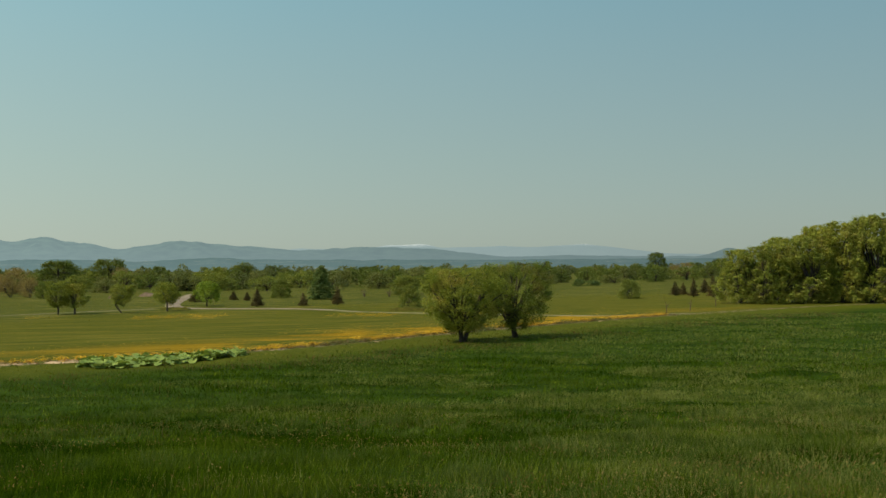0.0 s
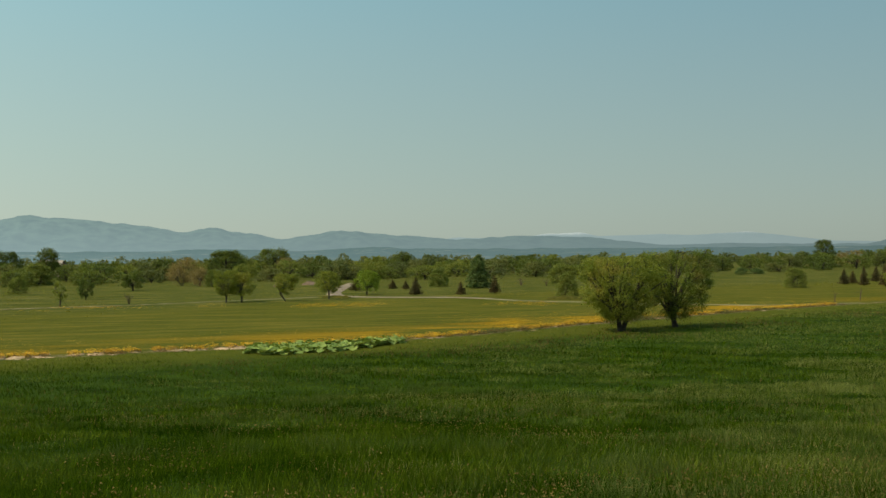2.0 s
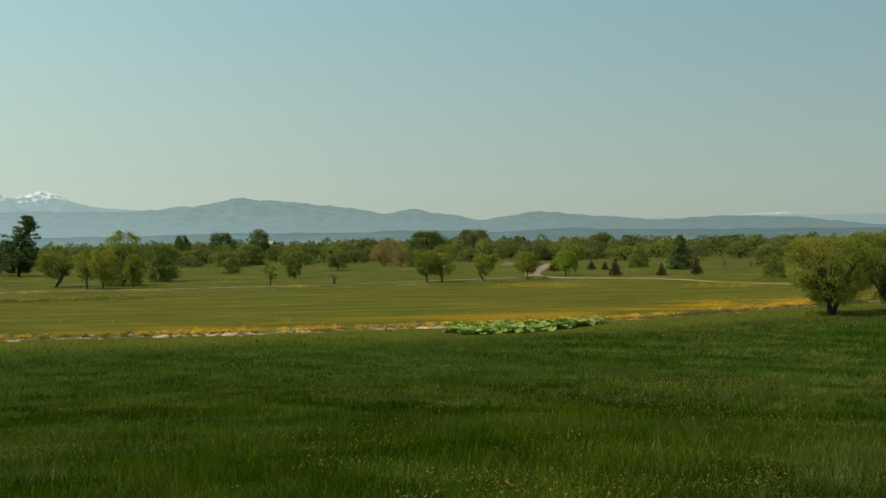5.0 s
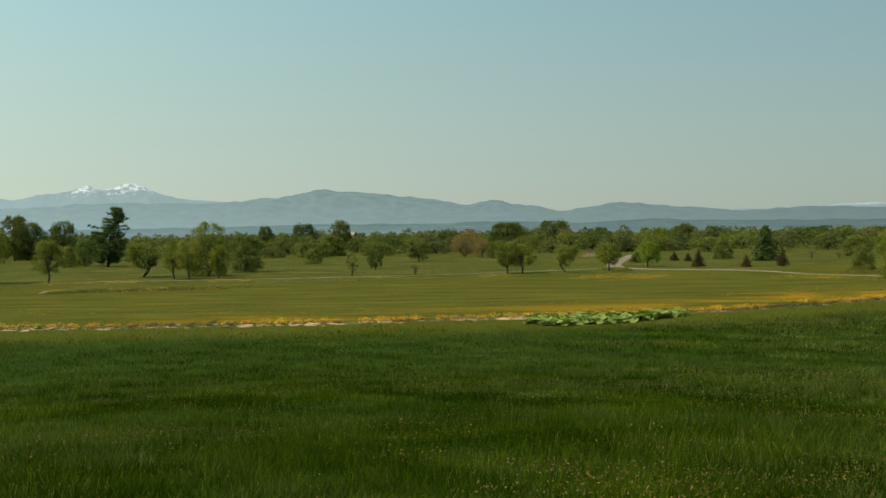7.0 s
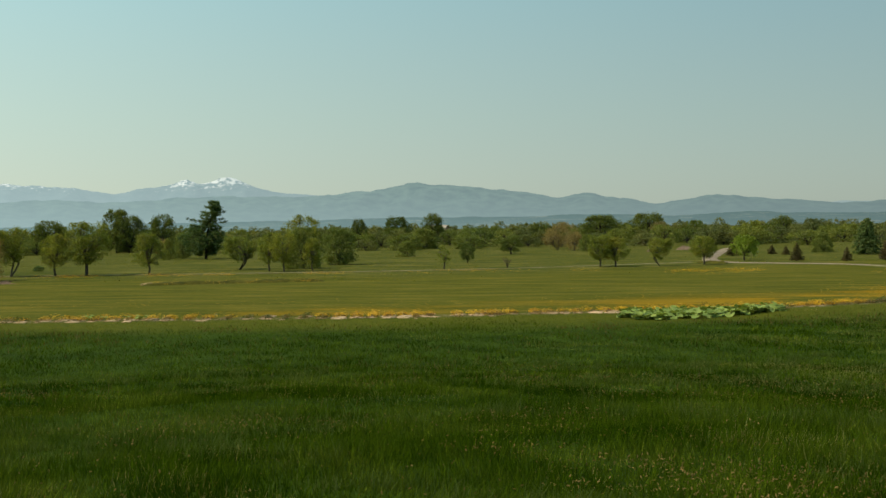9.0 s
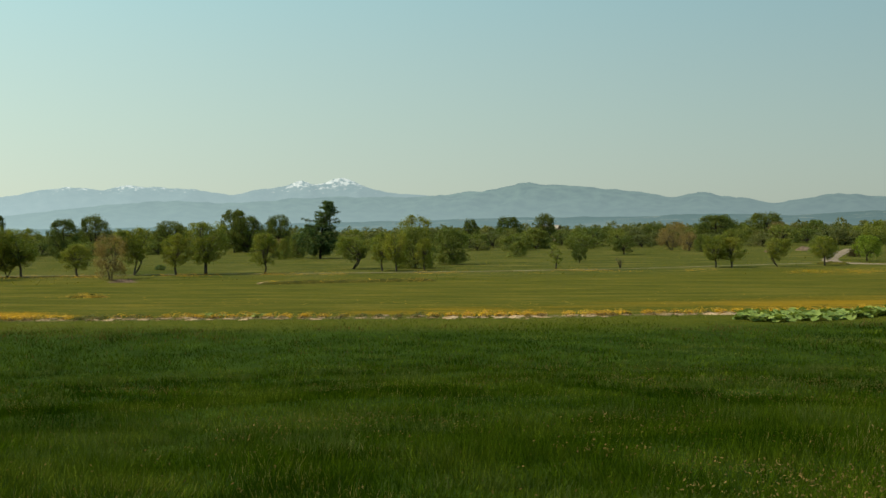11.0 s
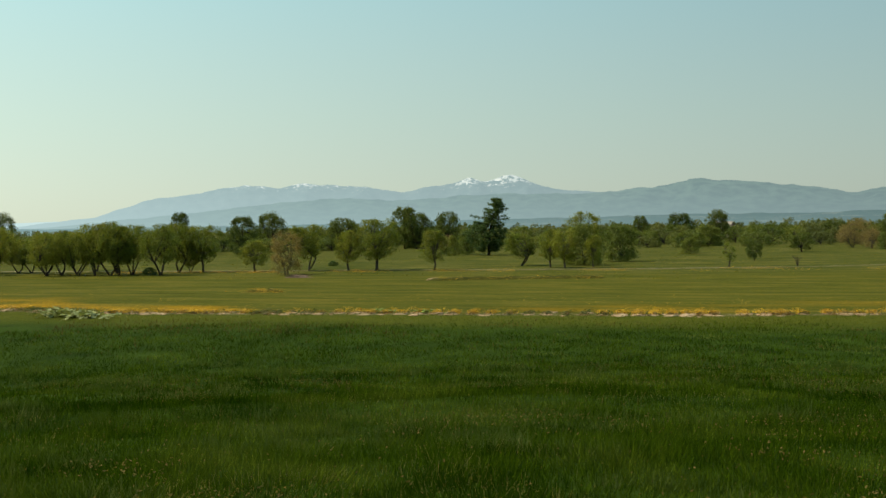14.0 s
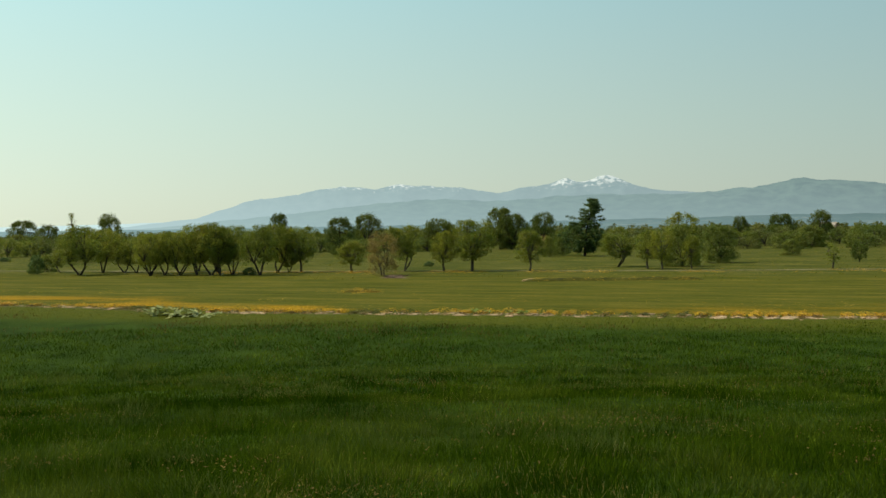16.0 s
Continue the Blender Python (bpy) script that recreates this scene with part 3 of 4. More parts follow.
plant(row, 5.8, 4.4, [(-135.2, 69.3, 6.2, 5.6), (-140.1, 75.0, 5.9, 4.9), (-136.9, 76.4, 4.4, 3.4), (-135.1, 77.2, 4.4, 3.2), (-124.4, 73.0, 5.2, 4.0), (-124.6, 75.1, 5.4, 3.6),
                      (-121.8, 75.6, 5.2, 3.6), (-119.7, 76.6, 6.2, 3.8), (-118.0, 77.5, 6.4, 4.4), (-116.8, 78.0, 5.9, 3.4), (-117.2, 80.0, 6.0, 3.8), (-111.9, 80.3, 6.0, 4.4),
                      (-116.7, 86.3, 6.1, 4.4), (-116.5, 88.0, 2.9, 2.4), (-130.5, 76.5, 5.0, 4.0), (-127.6, 79.0, 5.4, 4.0), (-122.5, 81.5, 5.8, 4.2), (-131.0, 84.0, 5.4, 4.4)], place_rng)
sapling = broadleaf("sapling", "thin sapling with a sparse crown", "tree", 81, 3.0, 1.6, L_WILLOW, BARK, fork=0.4, base=0.3, clumps=30, count=26, size=0.07, blob=0.16, group="saplings")
plant(sapling, 3.0, 1.6, [(-60.5, 121.8, 2.9, 1.6)], place_rng)
small_round = broadleaf("round_tree", "small round-headed dark green tree", "tree", 83, 3.2, 3.2, L_ROUND, DARK_BARK, fork=0.24, base=0.22, clumps=70, count=60, size=0.08, blob=0.12)
plant(small_round, 3.2, 3.2, [(-67.2, 142.6, 2.7, 2.1), (-76.3, 179.4, 3.2, 3.8)], place_rng)
maple = broadleaf("maple_tree", "fresh green round-headed tree beside the gravel track", "tree", 85, 3.3, 3.2, L_BRIGHT, DARK_BARK, fork=0.26, base=0.26, clumps=70, count=60, size=0.085, blob=0.12)
plant(maple, 3.3, 3.2, [(-31.8, 153.7, 3.4, 3.3)], place_rng)

# ---- bushes ----
bushes = [broadleaf("bush", "dense rounded green bush in the meadow", "bush", 90 + i, 4.0, 4.0, L_BUSH, DARK_BARK,
                    stems=3, fork=0.14, base=0.04, kind=("bush", "round", "bush")[i], clumps=120, count=70, size=0.085, blob=0.12, hollow=0.4, group="meadow bushes") for i in range(3)]
plant(bushes, 4.0, 4.0, [(-80.0, 121.0, 5.3, 5.0), (-82.6, 133.8, 5.1, 4.8), (-89.3, 165.9, 2.6, 3.0), (-26.9, 189.6, 3.2, 3.2), (-6.9, 205.5, 3.5, 5.0), (-4.0, 137.8, 3.0, 2.6),
                         (27.7, 170.1, 2.9, 3.5), (-45.4, 185.6, 2.9, 3.4), (-113.5, 218.6, 4.5, 6.6), (-121.3, 209.9, 3.4, 2.8), (-135.2, 243.5, 2.4, 3.8), (-68.5, 196.2, 3.0, 2.9),
                         (-123.9, 148.0, 3.5, 2.1), (-126.4, 154.4, 4.3, 3.0), (-151.0, 72.6, 2.4, 2.4), (-183.0, 177.3, 5.2, 4.8), (-276.4, 126.6, 3.6, 5.4)], place_rng)
low = broadleaf("low_bush", "low dark green bush on the grass", "bush", 96, 1.2, 1.6, L_PINE, DARK_BARK, stems=3, fork=0.2, base=0.03, kind="bush", clumps=60, count=36, size=0.06, blob=0.13, hollow=0.4, group="low dark bushes")
plant(low, 1.2, 1.6, [(-112.4, 108.7, 0.75, 1.4), (-113.2, 79.7, 1.0, 1.6), (-211.4, 93.2, 0.8, 2.2), (-143.8, 67.6, 2.6, 2.2), (31.5, 265.6, 1.6, 3.0), (35.0, 268.6, 1.3, 3.6), (-53.2, 187.6, 0.9, 2.4)], place_rng)

# ---- conifers ----
bronze = [conifer("small_conifer", "small bronze-green conifer in the meadow", 100 + i, 2.4, 1.6, L_CON, DARK_BARK, layers=8, count=170, size=0.06, ragged=0.5, power=0.62, skirt=0.16) for i in range(3)]
for q in bronze:
    tagged(q, group="small conifers")
plant(bronze, 2.4, 1.6, [(-37.1, 171.0, 2.1, 2.2), (-32.8, 178.8, 1.5, 1.7), (-30.2, 175.9, 1.4, 1.4), (-24.5, 150.5, 2.4, 1.9), (-18.5, 150.8, 1.8, 1.6), (-14.3, 154.2, 2.5, 1.8),
                         (37.3, 184.1, 2.4, 1.9), (39.4, 187.8, 2.1, 1.8), (38.7, 177.0, 2.9, 1.7), (45.0, 196.8, 2.6, 2.1), (41.0, 173.8, 3.3, 2.0)], place_rng)
spruce = conifer("spruce_tree", "broad dark blue-green conifer standing in the meadow", 104, 5.4, 4.4, L_PINE, DARK_BARK, layers=12, count=260, size=0.11, ragged=0.45, power=0.45, skirt=0.10)
spruce.matrix_basis = rest(-19.1, 178.8, 1, 1, 1.0)
pine = thing("pine_tree", "tall ragged dark pine above the other trees", "conifer", m=rest(-119.5, 152.0, 1, 1, radians(38.2)))
rng = np.random.default_rng(106)
limbs, cs, rs, TOP = [[(Vector((0, 0, -0.2)), 0.24), (Vector((0.4, 0, 4.6)), 0.17), (Vector((1.1, 0, 7.2)), 0.10), (Vector((1.5, 0, 9.3)), 0.03)]], [], [], 9.6
boughs = [(0.64, math.pi, 3.6), (0.60, 0.1, 2.6), (0.62, math.pi + 0.4, 3.2), (0.66, 0.3, 2.2)]      # the spur and the long low boughs of the head
for i in range(20):
    s = 0.07 + 0.90 * i / 19
    for _ in range(6):
        boughs.append((s, rng.random() * 6.28, float(np.interp(s, [0.1, 0.3, 0.5, 0.58, 0.66, 0.78, 0.9, 1.0], [3.0, 4.0, 3.2, 1.4, 1.5, 2.0, 1.5, 0.5])) * (0.6 + 0.45 * rng.random())))
for s, an, q in boughs:
    st = Vector((float(np.interp(s, [0, 0.5, 0.78, 1], [0, 0.4, 1.1, 1.5])) - 0.5 * (s < 0.55), 0, TOP * s))
    tip = st + Vector((math.cos(an) * q, math.sin(an) * q, 0.16 * q))
    limbs.append([(st, 0.05), (tip, 0.015)])
    for k in (0.45, 0.75, 1.0):
        cs.append(tuple(st.lerp(tip, k)))
        rs.append((0.38 + 0.28 * rng.random()) * (1.45 if s < 0.56 else 1.0))
tv, tf = tubes(limbs, 5)
child("trunk", fast_mesh("trunk", tv, tf, DARK_BARK, True), pine)
v = np.vstack([leaves_at(rng, np.array(cs), np.array(rs), 46, 0.10, 0.0, 0.6)[0], leaf_masses(rng, np.array(cs), np.array(rs), 0.36)])
child("crown", fast_mesh("crown", v, np.arange(len(v)).reshape(-1, 4), L_PINE), pine)

# ---- bigger trees behind, and the woodland edge ----
big = [broadleaf("woodland_tree", "large dense dark green tree behind the meadow", "tree", 110 + i, 7.5, 7.0, L_ROUND, DARK_BARK,
                 fork=0.18, base=0.10, clumps=150, count=64, size=0.13, blob=0.10, droop=0.2, hollow=0.4, group="large trees behind the meadow") for i in range(3)]
plant(big, 7.5, 7.0, [(-83.0, 247.4, 6.8, 9.3), (-87.5, 298.7, 7.5, 9.7), (-52.5, 300.1, 6.2, 5.3), (81.5, 435.0, 9.0, 8.0), (107, 442, 6.6, 8.0), (-103.5, 262.5, 4.9, 5.7), (-86.2, 258.6, 6.2, 7.6),
                      (-149.5, 272.8, 7.4, 7.0), (-137.4, 270.1, 8.0, 5.2), (-165.0, 136.7, 7.4, 5.6), (-200.6, 174.3, 8.7, 6.6), (-180.4, 177.7, 7.1, 7.2), (-172.9, 189.5, 9.4, 6.6),
                      (-169.7, 189.9, 8.1, 7.2), (-154.1, 182.2, 8.0, 5.4), (-332.2, 152.2, 9.1, 9.2), (-320.3, 154.2, 7.7, 6.6), (-275.0, 149.5, 10.0, 5.6), (-228.5, 169.6, 9.2, 5.2), (-145.3, 245.3, 6.8, 3.8)], place_rng)
tall_pale = broadleaf("tall_willow", "tall pale rounded willow behind the bushes", "tree", 117, 7.5, 7.0, L_WILLOW, BARK, stems=2, fork=0.22, base=0.15, clumps=100, count=50, size=0.13, blob=0.10)
plant(tall_pale, 7.5, 7.0, [(-145.2, 220.1, 7.8, 7.6)], place_rng)
reddish = [broadleaf("budding_tree", "reddish-brown budding tree with a thin crown", "tree", 120 + i, 5.0, 5.0, L_RED, BARK, stems=2, fork=0.22, base=0.18, clumps=110, count=44, size=0.09, blob=0.11, hollow=0.2, group="budding trees") for i in range(2)]
plant(reddish, 5.0, 5.0, [(-86.0, 229.2, 5.4, 6.6), (-78.8, 281.2, 5.2, 5.5), (-77.6, 205.2, 4.7, 4.7), (-72.3, 199.7, 3.6, 3.6), (76.7, 367.8, 5.2, 8.8), (-97.6, 87.0, 5.0, 3.6), (-135.2, 159.8, 3.4, 2.9)], place_rng)
poplar = broadleaf("poplar_tree", "slender sparse poplar rising over the woods", "tree", 127, 11.0, 2.4, L_WILLOW, BARK, fork=0.5, base=0.2, kind="column", clumps=46, count=22, size=0.13, blob=0.2)
plant(poplar, 11.0, 2.4, [(-309.2, 156.1, 11.0, 2.6)], place_rng)

def wood_kinds(seed, clumps, count, size):
    return [broadleaf("wood_edge_tree", "rounded tree in the distant woodland edge", "tree", seed + i, 6.0, 6.5, (L_FAR, L_ROUND, L_FAR, L_BUSH, L_ROUND)[i], DARK_BARK, twiglets=False,
                      fork=0.15, base=0.03, kind=("round", "bush", "bush", "round", "round")[i], clumps=clumps, count=count, size=size, blob=0.12, droop=0.2, hollow=0.4, group="distant woodland edge") for i in range(5)]


def wood_ring(r0, gap, hh0):
    """Places along one ring of the woodland: (x, y, height, width)."""
    spots, az = [], -25.0
    while az < 71:
        r = r0 * (1 + 0.05 * noise.noise(Vector((az * 0.11, r0, 0)))) * (1 + 0.03 * place_rng.normal())
        if az < 8:
            r *= 1 + (8 - az) * 0.014
        hh = hh0 + 0.8 * noise.noise(Vector((az * 0.21, r0 + 4, 0))) + 0.4 * place_rng.normal()
        spots.append((-math.sin(radians(az)) * r, math.cos(radians(az)) * r, max(2.4, hh), 4.6 + 3.0 * place_rng.random()))
        az += gap * (0.6 + 0.8 * place_rng.random())
    return [spots[k] for k in place_rng.permutation(len(spots))]


plant(wood_kinds(130, 70, 27, 0.205), 6.0, 6.5, wood_ring(242, 2.8, 3.0) + wood_ring(268, 1.0, 4.0), place_rng)
plant(wood_kinds(160, 48, 20, 0.30), 6.0, 6.5, wood_ring(300, 0.9, 4.5), place_rng)
deep = []
for x, y, h, w in wood_ring(335, 0.9, 4.9) + wood_ring(430, 0.85, 5.3):
    c = place_rng.normal(size=(40, 3))
    c *= (0.35 + 0.65 * place_rng.random((40, 1)) ** 0.4) / np.linalg.norm(c, axis=1)[:, None]
    c = c * (w * 0.42, w * 0.42, h * 0.42) + (x, y, h * 0.52 + float(height(x, y)))
    deep.append(leaves_at(place_rng, c, np.full(40, 0.13 * w), 14, 0.33, 0.2)[0])
deep = np.vstack(deep)
deep[:, 2] = np.maximum(deep[:, 2], 0.1)
tagged(new("distant_wood", fast_mesh("distant_wood", deep, np.arange(len(deep)).reshape(-1, 4), L_FAR)), "dense green woods far behind the meadow", "woods", kind="stuff")

# ---- farmhouse beyond the woods ----
def farmhouse(x, y, turn):
    root = thing("farmhouse", "pale farmhouse with a cream roof behind trees", "house", m=rest(x, y, 1, 1, turn))
    wall_mat = plain_material("pink_render", (0.36, 0.22, 0.17), (0.48, 0.31, 0.25), 1.5, bump=0.1)
    roof_mat = plain_material("cream_roof", (0.24, 0.19, 0.14), (0.34, 0.28, 0.21), 1.2, bump=0.2)
    glass = plain_material("dark_pane", (0.02, 0.025, 0.03), (0.04, 0.045, 0.05), 2.0, 0.2, 0.0)
    a, b, e, r = 3.0, 2.0, 3.4, 4.7
    wall = child("wall", mesh_of("wall", [(-a, -b, 0), (a, -b, 0), (a, b, 0), (-a, b, 0), (-a, -b, e), (a, -b, e), (a, b, e), (-a, b, e), (-a, 0, r), (a, 0, r)],
                                 [(0, 1, 5, 4), (2, 3, 7, 6), (1, 2, 6, 9, 5), (3, 0, 4, 8, 7)], wall_mat, False), root)
    for side in (-1, 1):
        p = [(q * (a + 0.4), side * y0, z0) for z1 in (0.03, 0.21) for q, y0, z0 in ((-1, b + 0.4, e - 0.3 + z1), (1, b + 0.4, e - 0.3 + z1), (1, 0, r + z1), (-1, 0, r + z1))]
        child("roof", mesh_of("roof", p, [(0, 1, 2, 3), (4, 5, 6, 7), (0, 1, 5, 4), (1, 2, 6, 5), (2, 3, 7, 6), (3, 0, 4, 7)], roof_mat, False), root)
    for q in (-1.8, 0.2, 2.1):
        p = [(q + u, -b - d, 2.6 + w) for d in (-0.05, 0.05) for u, w in ((-0.4, 0), (0.4, 0), (0.4, 1.2), (-0.4, 1.2))]
        child("window", mesh_of("window", p, [(4, 5, 6, 7), (0, 1, 5, 4), (1, 2, 6, 5), (2, 3, 7, 6), (3, 0, 4, 7)], glass, False), wall)
    return root


farmhouse(-145.0, 287.5, radians(27 - 24))

# ---- bare shrubs ----
TWIG = plain_material("bare_twigs", (0.06, 0.04, 0.03), (0.16, 0.11, 0.08), 12.0)
for i, (x, y, h, w) in enumerate(((-54.8, 127.6, 1.3, 1.6), (-13.3, 192.6, 1.4, 2.4), (-9.0, 190.0, 1.2, 2.0))):
    tagged(twiggy("bare_shrub", "leafless brown shrub standing in the meadow", 140 + i, h, w, TWIG), group="bare shrubs").matrix_basis = rest(x, y)
for i, (x, y) in enumerate(((23.4, 120.0), (27.0, 125.4), (32.6, 137.0))):
    tagged(twiggy("bare_sapling", "thin leafless brown sapling in the meadow grass", 146 + i, 1.4, 0.45, TWIG, 3), category="sapling", group="bare saplings").matrix_basis = rest(x, y)


# ---- gravel track and path ----
def smooth_line(points, step=1.0):
    p = [Vector((*q, 0)) for q in points]
    out = []
    for i in range(len(p) - 1):
        a, b, c, d = p[max(i - 1, 0)], p[i], p[i + 1], p[min(i + 2, len(p) - 1)]
        k = max(2, int((c - b).length / step))
        for j in range(k):
            t = j / k
            out.append(0.5 * ((2 * b) + (c - a) * t + (2 * a - 5 * b + 4 * c - d) * t * t + (3 * b - a - 3 * c + d) * t ** 3))
    return out + [p[-1]]


def ribbon(name, label, points, widths, mat, rise=0.05):
    """A worn track: a low cambered strip whose edges run under the turf."""
    line = smooth_line(points)
    verts, faces, n = [], [], len(line)
    for i, p in enumerate(line):
        d = (line[min(i + 1, n - 1)] - line[max(i - 1, 0)]).normalized()
        side = Vector((-d.y, d.x, 0))
        w = float(np.interp(i / (n - 1), np.linspace(0, 1, len(widths)), widths)) * (1 + 0.22 * noise.noise(p * 0.35))
        for k, lift in ((-0.55, -0.06), (-0.42, rise * 0.8), (0, rise), (0.42, rise * 0.8), (0.55, -0.06)):
            q = p + side * w * k
            verts.append((q.x, q.y, float(height(q.x, q.y)) + lift))
    for i in range(n - 1):
        faces += [(i * 5 + k, i * 5 + k + 1, i * 5 + k + 6, i * 5 + k + 5) for k in range(4)]
    return tagged(new(name, fast_mesh(name, verts, faces, mat, True)), label, "track", kind="structure")


GRAVEL = plain_material("pale_gravel", (0.14, 0.10, 0.065), (0.28, 0.21, 0.14), 2.0, bump=0.6)
WORN = plain_material("worn_earth_path", (0.085, 0.08, 0.022), (0.26, 0.21, 0.12), 0.5, bump=0.5)
ribbon("road", "pale gravel track bending through the meadow", [(-47, 214), (-45.6, 204.5), (-42.4, 184.8), (-38.8, 164), (-35.2, 151), (-31.2, 145.8), (-25, 143.4), (-18.4, 141.4), (-13, 136.5)],
       [1.8, 2.0, 2.3, 2.3, 2.0, 1.5], GRAVEL)
ribbon("path", "narrow worn path across the meadow", [(-14, 137.5), (-9, 130.6), (0, 124.8), (10.3, 119.4), (16, 117.2), (26, 121)], [1.4, 0.9, 0.8, 1.0, 0.5], WORN)
ribbon("path", "straight narrow worn path behind the young trees", [(-190, 58), (-161.8, 70.6), (-138.4, 80.8), (-117.8, 89.8), (-99.6, 98.5), (-83.6, 105.0), (-67.5, 113.5), (-54, 124), (-45, 136), (-37, 146)],
       [1.3, 1.3, 1.3, 1.2, 0.7, 0.6, 0.8, 1.0], WORN)


# ---- banks, earth heaps ----
def heap(name, label, category, x, y, length, width, h, turn, mat, seed, rough=0.35):
    """A low heap of earth or turf with an uneven top that runs out under the grass."""
    verts, faces, nu, nv = [], [], 25, 11
    for j in range(nv):
        for i in range(nu):
            u, v = 2 * i / (nu - 1) - 1, 2 * j / (nv - 1) - 1
            r = min(1.0, math.hypot(u, v) if length < 3 * width else max(abs(v), abs(u) ** 6))
            k = noise.fractal(Vector((u * length * 0.6, v * width * 0.9, seed)), 1.0, 2.0, 4)
            verts.append((u * length / 2, v * width / 2, h * ((1 - r * r) * (1 + rough * k)) - 0.06 * r))
    for j in range(nv - 1):
        faces += [(j * nu + i, j * nu + i + 1, (j + 1) * nu + i + 1, (j + 1) * nu + i) for i in range(nu - 1)]
    ob = tagged(new(name, fast_mesh(name, verts, faces, mat, True)), label, category)
    ob.matrix_basis = Matrix.LocRotScale((x, y, float(height(x, y))), Euler((0, 0, turn)), None)
    return ob


TURF = plain_material("rough_turf", (0.024, 0.027, 0.004), (0.090, 0.074, 0.012), 1.6, bump=0.8, dist=0.1)
EARTH = plain_material("reddish_earth", (0.08, 0.052, 0.03), (0.19, 0.13, 0.085), 1.6, bump=0.7, dist=0.08)
STONE = plain_material("pale_field_stone", (0.26, 0.160, 0.080), (0.50, 0.335, 0.190), 5.0, 0.85, 0.6, 0.03)
heap("earth_heap", "heap of reddish bare earth beside the track", "heap", -52.6, 203.5, 3.4, 2.2, 0.7, 0.2, EARTH, 1.0)
heap("earth_heap", "small pale heap of earth in the meadow", "heap", -56.0, 193.4, 1.6, 1.0, 0.5, 0.0, EARTH, 2.0)
heap("turf_bank", "long low turf bank with bare edges and yellow flowers", "bank", -66.0, 88.3, 17.5, 1.7, 0.27, 0.65, TURF, 3.0, 0.6)
heap("turf_bank", "low dark turf bank beside the path", "bank", -2.0, 132.4, 9.0, 1.8, 0.4, -0.1, TURF, 4.0, 0.6)
heap("turf_bank", "dark turf edge along the gravel track", "bank", -33.5, 142.9, 4.2, 0.9, 0.3, -0.3, TURF, 5.0, 0.6)
BRUSH = plain_material("dry_brushwood", (0.07, 0.045, 0.03), (0.20, 0.13, 0.085), 7.0)
edge = ribbon("turf_edge", "dark rough turf edge along the worn path", [(-161.2, 69.3), (-137.8, 79.5), (-117.2, 88.5), (-99.0, 97.2), (-83.0, 103.6), (-66.9, 112.1), (-53.2, 122.6)],
              [0.5, 0.9, 0.6, 1.0, 0.9, 1.0, 0.5], TURF, 0.04)
tagged(edge, category="turf edge")
brush = twiggy("brush_heap", "heap of dry brown brushwood under a budding tree", 150, 0.38, 4.4, BRUSH, 60)
tagged(brush, category="heap").matrix_basis = rest(-90.5, 82.4)
core = heap("brushwood", "matted brushwood", "heap", 0, 0, 4.2, 1.8, 0.28, 0.4, BRUSH, 8.0, 0.9)
core.parent = brush
core.matrix_basis = pose(0, 0, 0, 0, 0, 20)
del core["category"]
heap("yellow_mound", "low mound overgrown with yellow flowers", "mound", -73.5, 63.1, 3.2, 1.0, 0.16, 0.5, TURF, 6.0)


# ---- stones along the seam ----
def stone_mesh(seed, flat):
    bm = bmesh.new()
    bmesh.ops.create_icosphere(bm, subdivisions=1, radius=0.5)
    for v in bm.verts:
        k = 1 + 0.35 * noise.noise(v.co * 2.1 + Vector((seed * 3.7, 0, 0)))
        v.co = Vector((v.co.x * k, v.co.y * k * 0.72, v.co.z * k * flat))
    me = bpy.data.meshes.new("stone")
    bm.to_mesh(me)
    bm.free()
    me.materials.append(STONE)
    return me


def seam_at(k, s):
    """A place by its position along the seam's points and metres across it."""
    i = int(np.clip(k, 0, len(SEAM) - 1))
    return SEAM[i] + SEAM_N[i] * s


def seam_index(x, y):
    return int(((SEAM - np.array([x, y])) ** 2).sum(1).argmin())


rng = np.random.default_rng(5)
k_left, k_stony, k_patch, k_right = seam_index(-92, 34), seam_index(-58, 47), seam_index(-22, 66), seam_index(14, 108)
stone_row = thing("stone_row", "row of pale half-buried stones along the meadow edge", "stones")
stones = [stone_mesh(i, 0.34 + 0.08 * (i % 3)) for i in range(6)]
placed = 0
while placed < 290:
    k = rng.uniform(k_left, k_right)
    dens = 0.35 + 0.65 * (k_stony - 8 < k < k_patch + 2) if k < k_patch + 14 else 0.07
    dens *= 0.45 + 1.1 * max(0.0, 0.5 + noise.noise(Vector((k * 0.16, 0, 0))))
    if rng.random() > dens:
        continue
    x, y = seam_at(k, rng.normal() * 0.50 - 0.40)
    ob = new("stone", stones[placed % 6])
    ob.parent = stone_row
    w = 0.26 + 0.54 * rng.random() ** 1.8
    ob.matrix_basis = Matrix.LocRotScale((x, y, float(height(x, y)) - 0.02 * w), Euler((rng.normal() * 0.08, rng.normal() * 0.08, math.atan2(-SEAM_N[int(k)][0], SEAM_N[int(k)][1]) + rng.normal() * 0.35)), (w * 1.7, w * 0.95, w * 0.72))
    placed += 1
slab = tagged(new("field_stone", stones[2].copy()), "large flat pale stone at the end of a turf bank", "stone")
slab.matrix_basis = Matrix.LocRotScale((-72.3, 83.6, float(height(-72.3, 83.6)) + 0.05), Euler((0, 0.03, 0.7)), (2.0, 1.4, 0.75))


